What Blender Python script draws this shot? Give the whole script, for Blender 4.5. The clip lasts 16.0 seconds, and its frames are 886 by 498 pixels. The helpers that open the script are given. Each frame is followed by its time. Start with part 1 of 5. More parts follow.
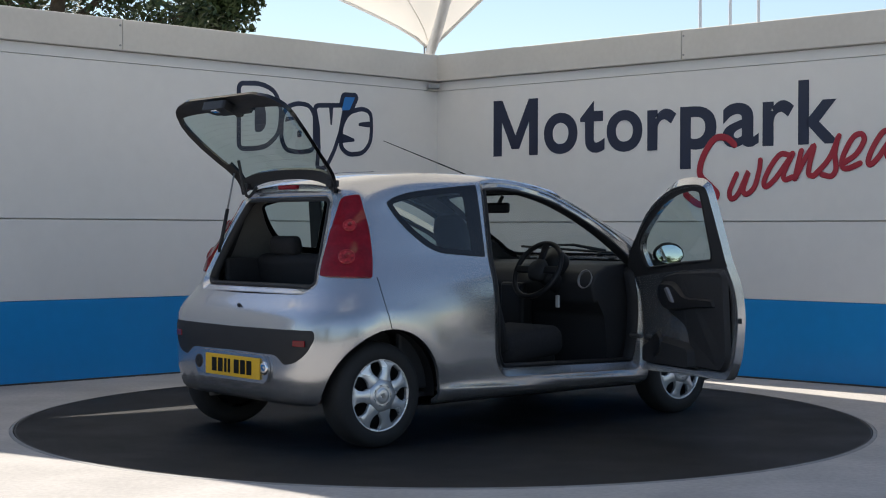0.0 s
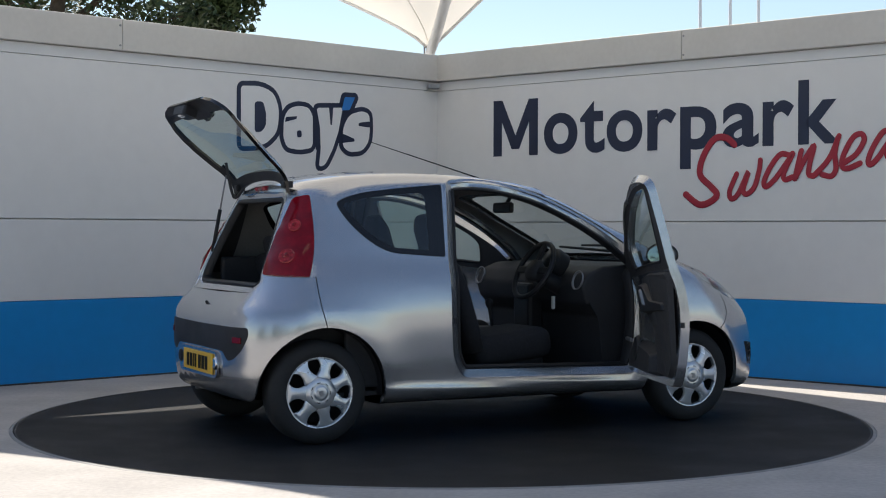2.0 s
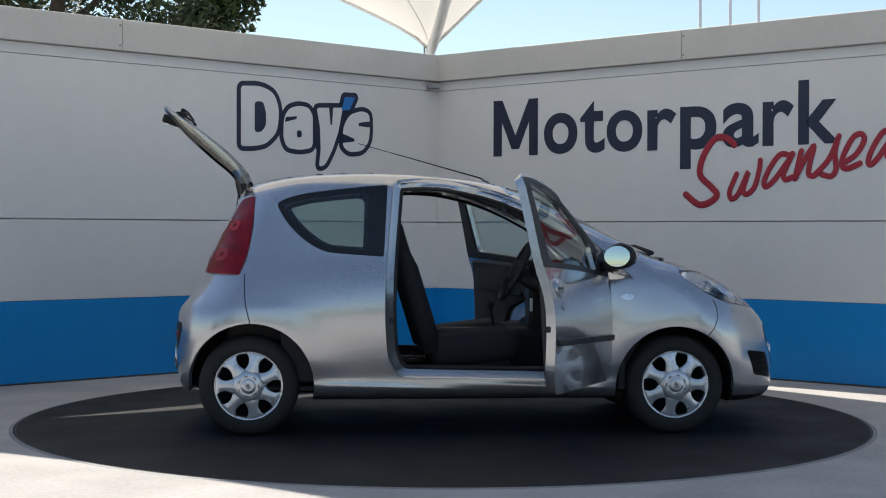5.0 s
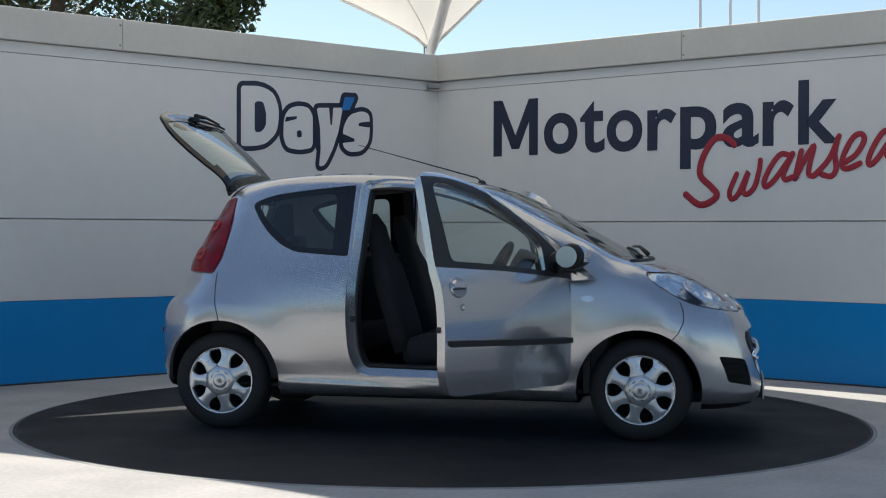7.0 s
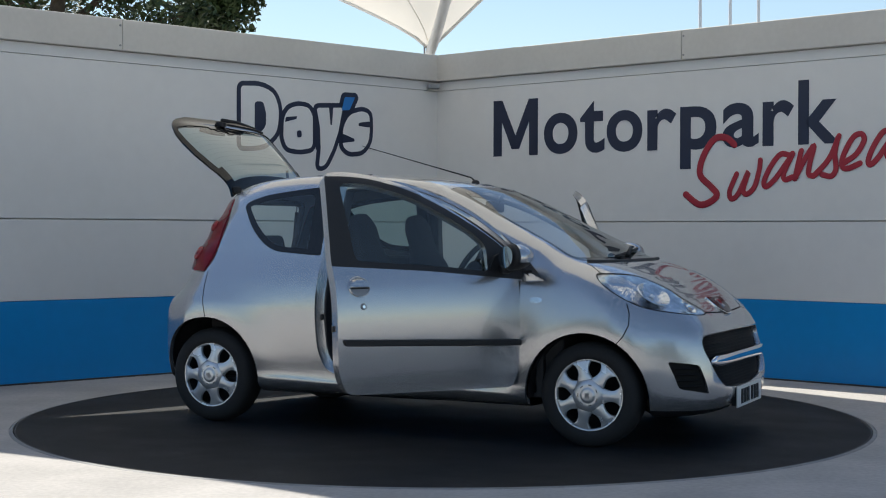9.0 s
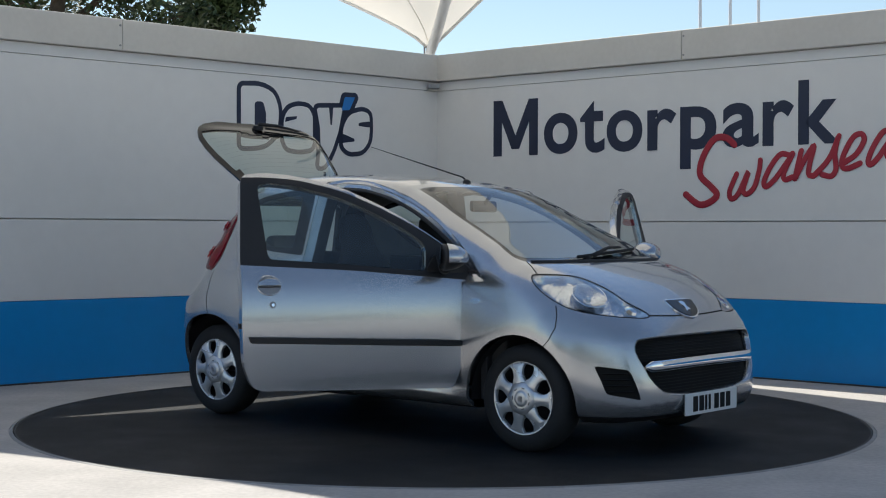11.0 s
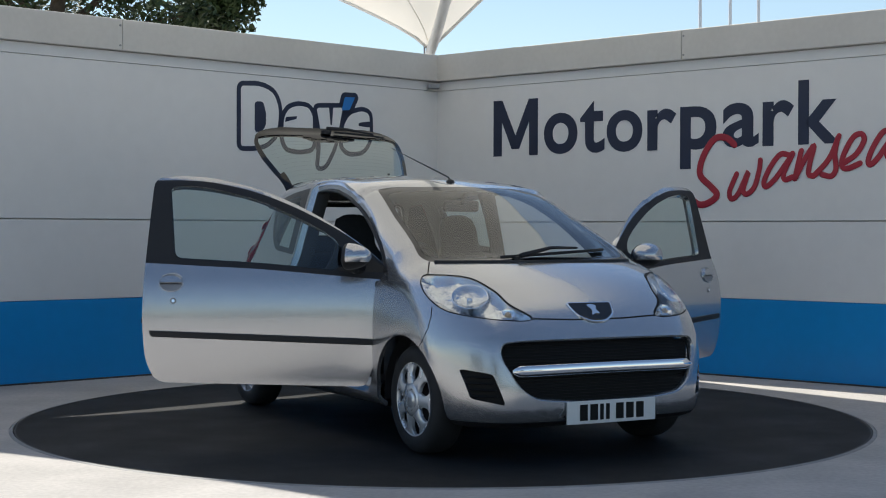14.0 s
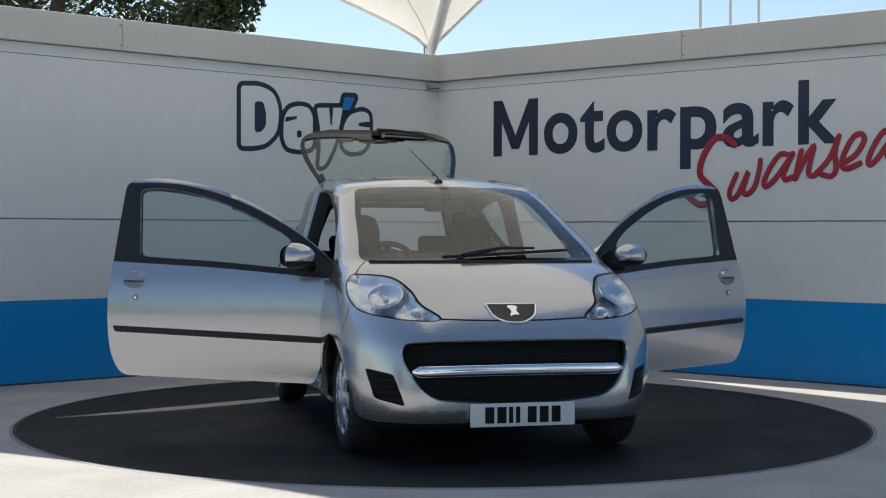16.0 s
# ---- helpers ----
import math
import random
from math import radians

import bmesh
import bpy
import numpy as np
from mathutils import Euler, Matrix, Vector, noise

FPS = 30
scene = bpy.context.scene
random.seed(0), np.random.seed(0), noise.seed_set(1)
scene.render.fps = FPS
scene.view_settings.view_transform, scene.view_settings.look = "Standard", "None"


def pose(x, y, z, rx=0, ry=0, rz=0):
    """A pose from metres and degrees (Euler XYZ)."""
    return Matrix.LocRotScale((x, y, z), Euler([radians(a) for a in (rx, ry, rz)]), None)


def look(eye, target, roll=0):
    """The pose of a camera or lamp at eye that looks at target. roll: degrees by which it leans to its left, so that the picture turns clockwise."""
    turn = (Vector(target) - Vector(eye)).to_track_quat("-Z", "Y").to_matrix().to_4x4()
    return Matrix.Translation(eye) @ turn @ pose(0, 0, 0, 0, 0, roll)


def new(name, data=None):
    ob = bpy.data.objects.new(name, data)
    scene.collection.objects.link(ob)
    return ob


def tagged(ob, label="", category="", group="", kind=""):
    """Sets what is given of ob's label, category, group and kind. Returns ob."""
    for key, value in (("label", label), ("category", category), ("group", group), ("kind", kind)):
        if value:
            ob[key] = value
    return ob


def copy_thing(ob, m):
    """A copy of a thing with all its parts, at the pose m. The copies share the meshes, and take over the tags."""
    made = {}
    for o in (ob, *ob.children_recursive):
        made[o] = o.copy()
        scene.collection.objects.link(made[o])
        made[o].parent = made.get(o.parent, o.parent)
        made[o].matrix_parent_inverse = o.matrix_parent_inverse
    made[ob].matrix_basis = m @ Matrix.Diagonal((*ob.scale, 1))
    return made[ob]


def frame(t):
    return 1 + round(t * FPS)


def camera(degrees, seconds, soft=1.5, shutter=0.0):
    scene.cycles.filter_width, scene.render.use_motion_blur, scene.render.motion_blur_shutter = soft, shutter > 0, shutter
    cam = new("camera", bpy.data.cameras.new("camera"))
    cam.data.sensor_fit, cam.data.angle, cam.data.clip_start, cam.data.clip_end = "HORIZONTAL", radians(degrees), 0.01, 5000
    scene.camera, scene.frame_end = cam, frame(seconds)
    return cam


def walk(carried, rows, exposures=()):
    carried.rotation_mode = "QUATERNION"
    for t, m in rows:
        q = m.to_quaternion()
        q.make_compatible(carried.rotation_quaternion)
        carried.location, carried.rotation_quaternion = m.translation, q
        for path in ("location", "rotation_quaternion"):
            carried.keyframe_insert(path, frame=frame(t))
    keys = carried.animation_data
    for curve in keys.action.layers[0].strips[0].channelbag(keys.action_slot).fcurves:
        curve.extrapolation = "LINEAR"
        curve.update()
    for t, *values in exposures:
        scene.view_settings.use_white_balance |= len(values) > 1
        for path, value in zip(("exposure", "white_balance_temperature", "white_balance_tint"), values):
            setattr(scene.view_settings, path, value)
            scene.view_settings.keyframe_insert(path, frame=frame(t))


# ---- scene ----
CAM_H = 1.109
cam = camera(33.55, 16.0, soft=1.05)
EYE = pose(0, 0, CAM_H, 90 - 0.65, -0.16, 0)
walk(cam, [(0, EYE), (16, EYE)], exposures=[(0, 0.49, 6750, 10), (3.5, 0.53, 6750, 10), (6.5, 0.39, 6520, 7), (16, 0.35, 6520, 7)])

# ---- daylight: high sun behind the left wall, clear sky ----
SUN = Vector((-1.08, 1.467, 2.71)).normalized()
SUN_EL = math.asin(SUN.z)
world = bpy.data.worlds.new("sky")
scene.world = world
world.use_nodes = True
wn = world.node_tree
sky = wn.nodes.new("ShaderNodeTexSky")
sky.sky_type = "NISHITA"
sky.sun_disc = False
sky.sun_elevation = SUN_EL
sky.sun_rotation = math.atan2(SUN.x, SUN.y)
sky.air_density, sky.dust_density, sky.ozone_density = 1.0, 0.4, 1.0
bg = wn.nodes["Background"]
bg.inputs["Strength"].default_value = 0.112
wn.links.new(sky.outputs["Color"], bg.inputs["Color"])
sun_data = bpy.data.lights.new("sun", "SUN")
sun_data.energy, sun_data.angle, sun_data.color = 5.0, radians(0.5), (1.0, 0.95, 0.88)
sun = new("sun", sun_data)
sun.matrix_basis = look(SUN * 60, (0, 0, 0))


# ---- helpers for materials and meshes ----
def material(name, color, rough=0.5, metal=0.0, vary=0.1, scale=6.0, bump=0.0, bump_scale=200.0, coat=0.0, spec=0.5, second=None, fine=60.0, flakes=0.0, rnd=0.0):
    m = bpy.data.materials.new(name)
    m.use_nodes = True
    nt = m.node_tree
    b = nt.nodes["Principled BSDF"]
    b.inputs["Roughness"].default_value, b.inputs["Metallic"].default_value = rough, metal
    b.inputs["Coat Weight"].default_value, b.inputs["Coat Roughness"].default_value = coat, 0.04
    b.inputs["Specular IOR Level"].default_value = spec
    tc = nt.nodes.new("ShaderNodeTexCoord")
    def tex(s, detail=4.0):
        n = nt.nodes.new("ShaderNodeTexNoise")
        n.inputs["Scale"].default_value, n.inputs["Detail"].default_value = s, detail
        nt.links.new(tc.outputs["Object"], n.inputs["Vector"])
        return n
    def mix(mode, fac, a, c):
        n = nt.nodes.new("ShaderNodeMix")
        n.data_type, n.blend_type = "RGBA", mode
        for sock, v in ((n.inputs[0], fac), (n.inputs[6], a), (n.inputs[7], c)):
            if isinstance(v, bpy.types.NodeSocket):
                nt.links.new(v, sock)
            elif isinstance(v, (int, float)):
                sock.default_value = v
            else:
                sock.default_value = (*v, 1.0)
        return n.outputs[2]
    dark = tuple(c * (1 - vary) for c in color)
    lite = tuple(min(1.0, c * (1 + vary)) for c in color)
    ramp = nt.nodes.new("ShaderNodeMapRange")
    ramp.inputs[1].default_value, ramp.inputs[2].default_value = 0.3, 0.7
    nt.links.new(tex(scale).outputs["Fac"], ramp.inputs[0])
    col = mix("MIX", ramp.outputs[0], dark, second or lite)
    ramp2 = nt.nodes.new("ShaderNodeMapRange")
    ramp2.inputs[1].default_value, ramp2.inputs[2].default_value = 0.3, 0.7
    ramp2.inputs[3].default_value, ramp2.inputs[4].default_value = 1 - vary * 0.8, 1.0
    nt.links.new(tex(fine, 2.0).outputs["Fac"], ramp2.inputs[0])
    col = mix("MULTIPLY", 1.0, col, ramp2.outputs[0])
    if rnd:
        oi = nt.nodes.new("ShaderNodeObjectInfo")
        r3 = nt.nodes.new("ShaderNodeMapRange")
        r3.inputs[3].default_value, r3.inputs[4].default_value = 1 - rnd, 1.0
        nt.links.new(oi.outputs["Random"], r3.inputs[0])
        col = mix("MULTIPLY", 1.0, col, r3.outputs[0])
    nt.links.new(col, b.inputs["Base Color"])
    rr = nt.nodes.new("ShaderNodeMapRange")
    rr.inputs[3].default_value, rr.inputs[4].default_value = max(0.0, rough - 0.25 * vary), min(1.0, rough + 0.5 * vary)
    nt.links.new(ramp.outputs[0], rr.inputs[0])
    nt.links.new(rr.outputs[0], b.inputs["Roughness"])
    if bump:
        bn = nt.nodes.new("ShaderNodeBump")
        bn.inputs["Strength"].default_value, bn.inputs["Distance"].default_value = bump, 0.01
        nt.links.new(tex(bump_scale, 6.0).outputs["Fac"], bn.inputs["Height"])
        nt.links.new(bn.outputs[0], b.inputs["Normal"])
    return m


def glass_material(name, tint, gloss=0.05, rough=0.0):
    m = bpy.data.materials.new(name)
    m.use_nodes = True
    nt = m.node_tree
    nt.nodes.remove(nt.nodes["Principled BSDF"])
    tr = nt.nodes.new("ShaderNodeBsdfTransparent")
    tr.inputs["Color"].default_value = (*tint, 1)
    gl = nt.nodes.new("ShaderNodeBsdfGlossy")
    gl.inputs["Roughness"].default_value = rough
    lw = nt.nodes.new("ShaderNodeLayerWeight")
    lw.inputs["Blend"].default_value = 0.5
    pw = nt.nodes.new("ShaderNodeMath")
    pw.operation, pw.inputs[1].default_value = "POWER", 4.0
    fr = nt.nodes.new("ShaderNodeMapRange")
    fr.inputs[3].default_value, fr.inputs[4].default_value = gloss, 0.95
    nt.links.new(lw.outputs["Facing"], pw.inputs[0])
    nt.links.new(pw.outputs[0], fr.inputs[0])
    mx = nt.nodes.new("ShaderNodeMixShader")
    nt.links.new(fr.outputs[0], mx.inputs[0])
    nt.links.new(tr.outputs[0], mx.inputs[1])
    nt.links.new(gl.outputs[0], mx.inputs[2])
    nt.links.new(mx.outputs[0], nt.nodes["Material Output"].inputs["Surface"])
    return m


def mesh_of(bm, name, mat, smooth=False, fix=True):
    if fix:
        bmesh.ops.recalc_face_normals(bm, faces=bm.faces)
    me = bpy.data.meshes.new(name)
    bm.to_mesh(me)
    bm.free()
    for mt in (mat if isinstance(mat, (list, tuple)) else [mat]):
        me.materials.append(mt)
    if smooth:
        me.shade_smooth()
    return me


def part(name, bm, mat, parent=None, label="", smooth=False, m=None, sharp=None, fix=True):
    if m is not None:
        bm.transform(m)
    ob = new(name, mesh_of(bm, name, mat, smooth or sharp is not None, fix))
    if sharp is not None:
        ob.data.set_sharp_from_angle(angle=radians(sharp))
    ob.parent = parent
    if label:
        ob["label"] = label
    return ob


def box(x0, y0, z0, x1, y1, z1, bevel=0.0, seg=2, bm=None):
    out = bm or bmesh.new()
    t = bmesh.new()
    r = bmesh.ops.create_cube(t, size=1.0)
    for v in t.verts:
        v.co = Vector(((x0 + x1) / 2 + v.co.x * (x1 - x0), (y0 + y1) / 2 + v.co.y * (y1 - y0), (z0 + z1) / 2 + v.co.z * (z1 - z0)))
    if bevel:
        bmesh.ops.bevel(t, geom=t.edges[:], offset=bevel, segments=seg, profile=0.5, affect="EDGES")
    return merge(out, t)


def merge(out, t, m=None):
    if m is not None:
        t.transform(m)
    vs = [out.verts.new(v.co) for v in t.verts]
    t.verts.index_update()
    for f in t.faces:
        nf = out.faces.new([vs[v.index] for v in f.verts])
        nf.smooth, nf.material_index = f.smooth, f.material_index
    t.free()
    return out


def cyl(r, h, seg=32, m=None, bevel=0.0, r2=None, bm=None):
    t = bmesh.new()
    bmesh.ops.create_cone(t, cap_ends=True, segments=seg, radius1=r, radius2=r if r2 is None else r2, depth=h)
    if bevel:
        es = [e for e in t.edges if len(e.link_faces) == 2 and e.calc_face_angle() > 0.8]
        bmesh.ops.bevel(t, geom=es, offset=bevel, segments=2, profile=0.5, affect="EDGES")
    return merge(bm or bmesh.new(), t, m)


def lathe(profile, seg=48, bm=None, m=None):
    """Turns (radius, height) pairs round z."""
    t = bmesh.new()
    rings = []
    for r, h in profile:
        rings.append([t.verts.new((r * math.cos(2 * math.pi * k / seg), r * math.sin(2 * math.pi * k / seg), h)) for k in range(seg)])
    for a, b in zip(rings, rings[1:]):
        for k in range(seg):
            t.faces.new((a[k], a[(k + 1) % seg], b[(k + 1) % seg], b[k]))
    return merge(bm or bmesh.new(), t, m)


def tube(points, radius, seg=8, bm=None, caps=True):
    """A round bar along points; radius may be one number or one for each point."""
    t = bmesh.new()
    P = [Vector(p) for p in points]
    R = radius if isinstance(radius, (list, tuple)) else [radius] * len(P)
    rings = []
    for i, p in enumerate(P):
        d = (P[min(i + 1, len(P) - 1)] - P[max(i - 1, 0)]).normalized()
        a = d.cross(Vector((0, 0, 1)) if abs(d.z) < 0.9 else Vector((1, 0, 0))).normalized()
        b = d.cross(a)
        rings.append([t.verts.new(p + R[i] * (a * math.cos(2 * math.pi * k / seg) + b * math.sin(2 * math.pi * k / seg))) for k in range(seg)])
    for a, b in zip(rings, rings[1:]):
        for k in range(seg):
            t.faces.new((a[k], a[(k + 1) % seg], b[(k + 1) % seg], b[k]))
    if caps:
        t.faces.new(rings[0])
        t.faces.new(rings[-1])
    return merge(bm or bmesh.new(), t)


def smooth_line(pts, n=8, closed=False):
    """Catmull-Rom points through pts."""
    P = [Vector(p) for p in pts]
    out = []
    N = len(P)
    for i in range(N if closed else N - 1):
        if closed:
            p0, p1, p2, p3 = P[i - 1], P[i], P[(i + 1) % N], P[(i + 2) % N]
        else:
            p0, p1, p2, p3 = P[max(i - 1, 0)], P[i], P[i + 1], P[min(i + 2, N - 1)]
        for k in range(n):
            u = k / n
            out.append(0.5 * ((2 * p1) + (p2 - p0) * u + (2 * p0 - 5 * p1 + 4 * p2 - p3) * u * u + (3 * p1 - p0 - 3 * p2 + p3) * u ** 3))
    if not closed:
        out.append(P[-1])
    return out


def rounded(pts, r, n=4):
    """A closed 2D outline with its corners rounded; r one number or one for each corner."""
    P = [Vector(p) for p in pts]
    out = []
    for i, p in enumerate(P):
        rad = r[i] if isinstance(r, (list, tuple)) else r
        a, b = P[i - 1] - p, P[(i + 1) % len(P)] - p
        d = min(rad, a.length * 0.45, b.length * 0.45)
        s, e = p + a.normalized() * d, p + b.normalized() * d
        for k in range(n + 1):
            u = k / n
            out.append((1 - u) ** 2 * s + 2 * u * (1 - u) * p + u * u * e)
    return out


def slab(outline, z0, z1, bm=None, m=None, bevel=0.0):
    """A plate with this 2D outline between two heights."""
    t = bmesh.new()
    f = t.faces.new([t.verts.new((p[0], p[1], z0)) for p in outline])
    r = bmesh.ops.extrude_face_region(t, geom=[f])
    for v in r["geom"]:
        if isinstance(v, bmesh.types.BMVert):
            v.co.z = z1
    if bevel:
        top = [e for e in t.edges if all(abs(v.co.z - z1) < 1e-6 for v in e.verts)]
        bmesh.ops.bevel(t, geom=top, offset=bevel, segments=2, profile=0.5, affect="EDGES")
    return merge(bm or bmesh.new(), t, m)


# ---- materials of the place ----
M_PANEL = material("coated_panel_light_grey", (0.73, 0.715, 0.70), rough=0.45, vary=0.035, scale=0.7, bump=0.02, bump_scale=40, fine=9)
M_BLUE = material("coated_panel_blue", (0.0, 0.25, 0.62), rough=0.4, vary=0.06, scale=1.0, fine=12)
M_CAP = material("wall_capping_cream_grey", (0.60, 0.575, 0.54), rough=0.5, vary=0.06, scale=1.3, fine=25)
M_CONC = material("concrete_paving", (0.43, 0.405, 0.38), rough=0.85, vary=0.18, scale=1.6, bump=0.25, bump_scale=90, fine=35)
M_DISC = material("turntable_black_grit", (0.0155, 0.0155, 0.016), rough=0.62, vary=0.25, scale=2.2, bump=0.4, bump_scale=260, fine=120, spec=0.22)
M_STEEL = material("galvanised_steel", (0.28, 0.28, 0.29), rough=0.45, metal=0.8, vary=0.15, scale=12)
M_RIM = material("weathered_rim_steel", (0.27, 0.265, 0.26), rough=0.65, metal=0.2, vary=0.2, scale=8)
M_NAVY = material("vinyl_navy", (0.009, 0.016, 0.047), rough=0.45, vary=0.06)
M_RED = material("vinyl_red", (0.36, 0.012, 0.03), rough=0.45, vary=0.05)
M_SKYB = material("vinyl_bright_blue", (0.01, 0.17, 0.50), rough=0.45, vary=0.05)
M_WHITEV = material("vinyl_white", (0.76, 0.75, 0.74), rough=0.4, vary=0.02)
M_DARKLINE = material("joint_dark_sealant", (0.05, 0.05, 0.05), rough=0.7, vary=0.1)
M_WHITE = material("white_coated_metal", (0.75, 0.75, 0.74), rough=0.4, vary=0.04)
M_BARK = material("tree_bark", (0.10, 0.075, 0.05), rough=0.9, vary=0.3, scale=14, bump=0.6, bump_scale=40)
M_LEAF = material("tree_leaves", (0.045, 0.07, 0.018), rough=0.55, vary=0.35, scale=2.0)
M_TARMAC = material("car_park_tarmac", (0.10, 0.10, 0.10), rough=0.9, vary=0.2, scale=1.2, bump=0.3, bump_scale=120)

# ---- ground: paving sheet to the horizon, with the turntable pit cut out ----
CX, CY, R = 0.003, 8.831, 2.473
bm = bmesh.new()
segs = 160
rings = []
for rad in (R + 0.034, 3.2, 4.5, 7, 12, 30, 120, 600, 3000):
    rings.append([bm.verts.new((CX + rad * math.cos(2 * math.pi * k / segs), CY + rad * math.sin(2 * math.pi * k / segs), 0)) for k in range(segs)])
low = [bm.verts.new((v.co.x, v.co.y, -0.12)) for v in rings[0]]
for a, b in zip([low] + rings, rings):
    for k in range(segs):
        bm.faces.new((a[k], a[(k + 1) % segs], b[(k + 1) % segs], b[k]))
ground = part("ground", bm, M_CONC)
tagged(ground, "pale grey brushed concrete paving round the turntable", "ground", kind="structure")

# steel kerb ring in the joint, then the turning disc
bm = lathe([(R + 0.012, -0.1), (R + 0.012, 0.004), (R + 0.016, 0.003), (R + 0.026, 0.003), (R + 0.030, 0.0), (R + 0.033, -0.002), (R + 0.033, -0.1)], 160)
ring = part("turntable_rim", bm, M_RIM, m=pose(CX, CY, 0), sharp=40)
tagged(ring, "grey steel rim ring set into the concrete paving", "rim", kind="structure")
turntable = new("turntable")
tagged(turntable, "round black gritted turning platform flush with the paving", "turntable")
bm = lathe([(0.001, 0.0), (0.6, 0.0), (1.4, 0.0), (R - 0.006, 0.0), (R, -0.006), (R, -0.08)], 160)
part("platform", bm, M_DISC, turntable, "black gritted deck", sharp=40)
part("edge_band", lathe([(R - 0.004, -0.06), (R - 0.004, 0.002), (R + 0.002, 0.004), (R + 0.007, 0.002), (R + 0.007, -0.06)], 160), M_DARKLINE, turntable, "dark edge band", sharp=40)

# ---- the two walls of the bay ----
KX, KY = -0.055, 13.37
AL, AR = radians(-137.0), radians(-41.5)
WALL_LEN = 9.0


def wall_frame(ang, inward):
    """x along the wall from the corner, y out of the wall to the bay, z up."""
    d = Vector((math.cos(ang), math.sin(ang), 0))
    n = Vector((-d.y, d.x, 0)) * inward
    m = Matrix((d, n, Vector((0, 0, 1)))).transposed().to_4x4()
    return Matrix.Translation((KX, KY, 0)) @ m


WL, WR = wall_frame(AL, 1), wall_frame(AR, -1)


def build_wall(name, m, side):
    root = new(name)
    tagged(root, "light grey panelled bay wall with a blue band along its foot", "wall", kind="structure")
    part("core", box(-0.2, -0.3, 0.0, WALL_LEN, -0.042, 2.44), M_PANEL, root, m=m)
    joints = (-0.03 if side > 0 else 0.0, WALL_LEN)
    for z0, z1, mt, lab in ((0.012, 0.603, M_BLUE, "bright blue foot panel"), (0.606, 1.194, M_PANEL, ""), (1.203, 2.386, M_PANEL, ""), (2.390, 2.47, M_PANEL, "")):
        for a, b in zip(joints, joints[1:]):
            part("panel", box(a + 0.001, -0.04, z0, b - 0.001, 0.0, z1, 0.002, 1), mt, root, lab, m=m)
    part("kerb_strip", box(0.0, -0.03, 0.0, WALL_LEN, 0.006, 0.012, 0.002, 1), M_DARKLINE, root, "dark sealed foot strip", m=m)
    return root


wall_1 = build_wall("wall_left", WL, 1)
wall_2 = build_wall("wall_right", WR, -1)
for name, m, joints in (("wall_capping_left", WL, (-0.25, 3.28, 6.3, WALL_LEN)), ("wall_capping_right", WR, (-0.25, 2.62, 5.6, WALL_LEN))):
    root = new(name)
    tagged(root, "cream-grey folded metal capping along the wall top", "trim", kind="structure")
    for a, b in zip(joints, joints[1:]):
        cap = part("capping", box(a + 0.0015, -0.34, 2.474, b - 0.0015, 0.05, 2.71, 0.006, 2), M_CAP, root, m=m)
        for zz in (2.51, 2.66):
            for xx in (a + 0.02,):
                part("rivet", cyl(0.008, 0.006, 10, pose(xx, 0.052, zz, 90)), M_STEEL, cap, m=m)

LETTERS = [('M', 0.666, 1.156, 1.775, 2.261), ('o', 1.223, 1.575, 1.774, 2.123), ('t', 1.604, 1.851, 1.772, 2.204), ('o', 1.874, 2.224, 1.771, 2.112), ('r', 2.273, 2.545, 1.772, 2.102), ('p', 2.582, 2.911, 1.614, 2.106), ('a', 2.966, 3.28, 1.769, 2.111), ('r', 3.314, 3.574, 1.77, 2.11), ('k', 3.611, 3.947, 1.77, 2.25)]
SCRIPT = [('S', 2.62, 3.097, 1.311, 1.88), ('w', 3.008, 3.326, 1.347, 1.681), ('a', 3.301, 3.59, 1.442, 1.736), ('n', 3.567, 3.769, 1.493, 1.783), ('s', 3.723, 3.971, 1.506, 1.846), ('e', 3.949, 4.16, 1.567, 1.85), ('a', 4.147, 4.395, 1.585, 1.873)]
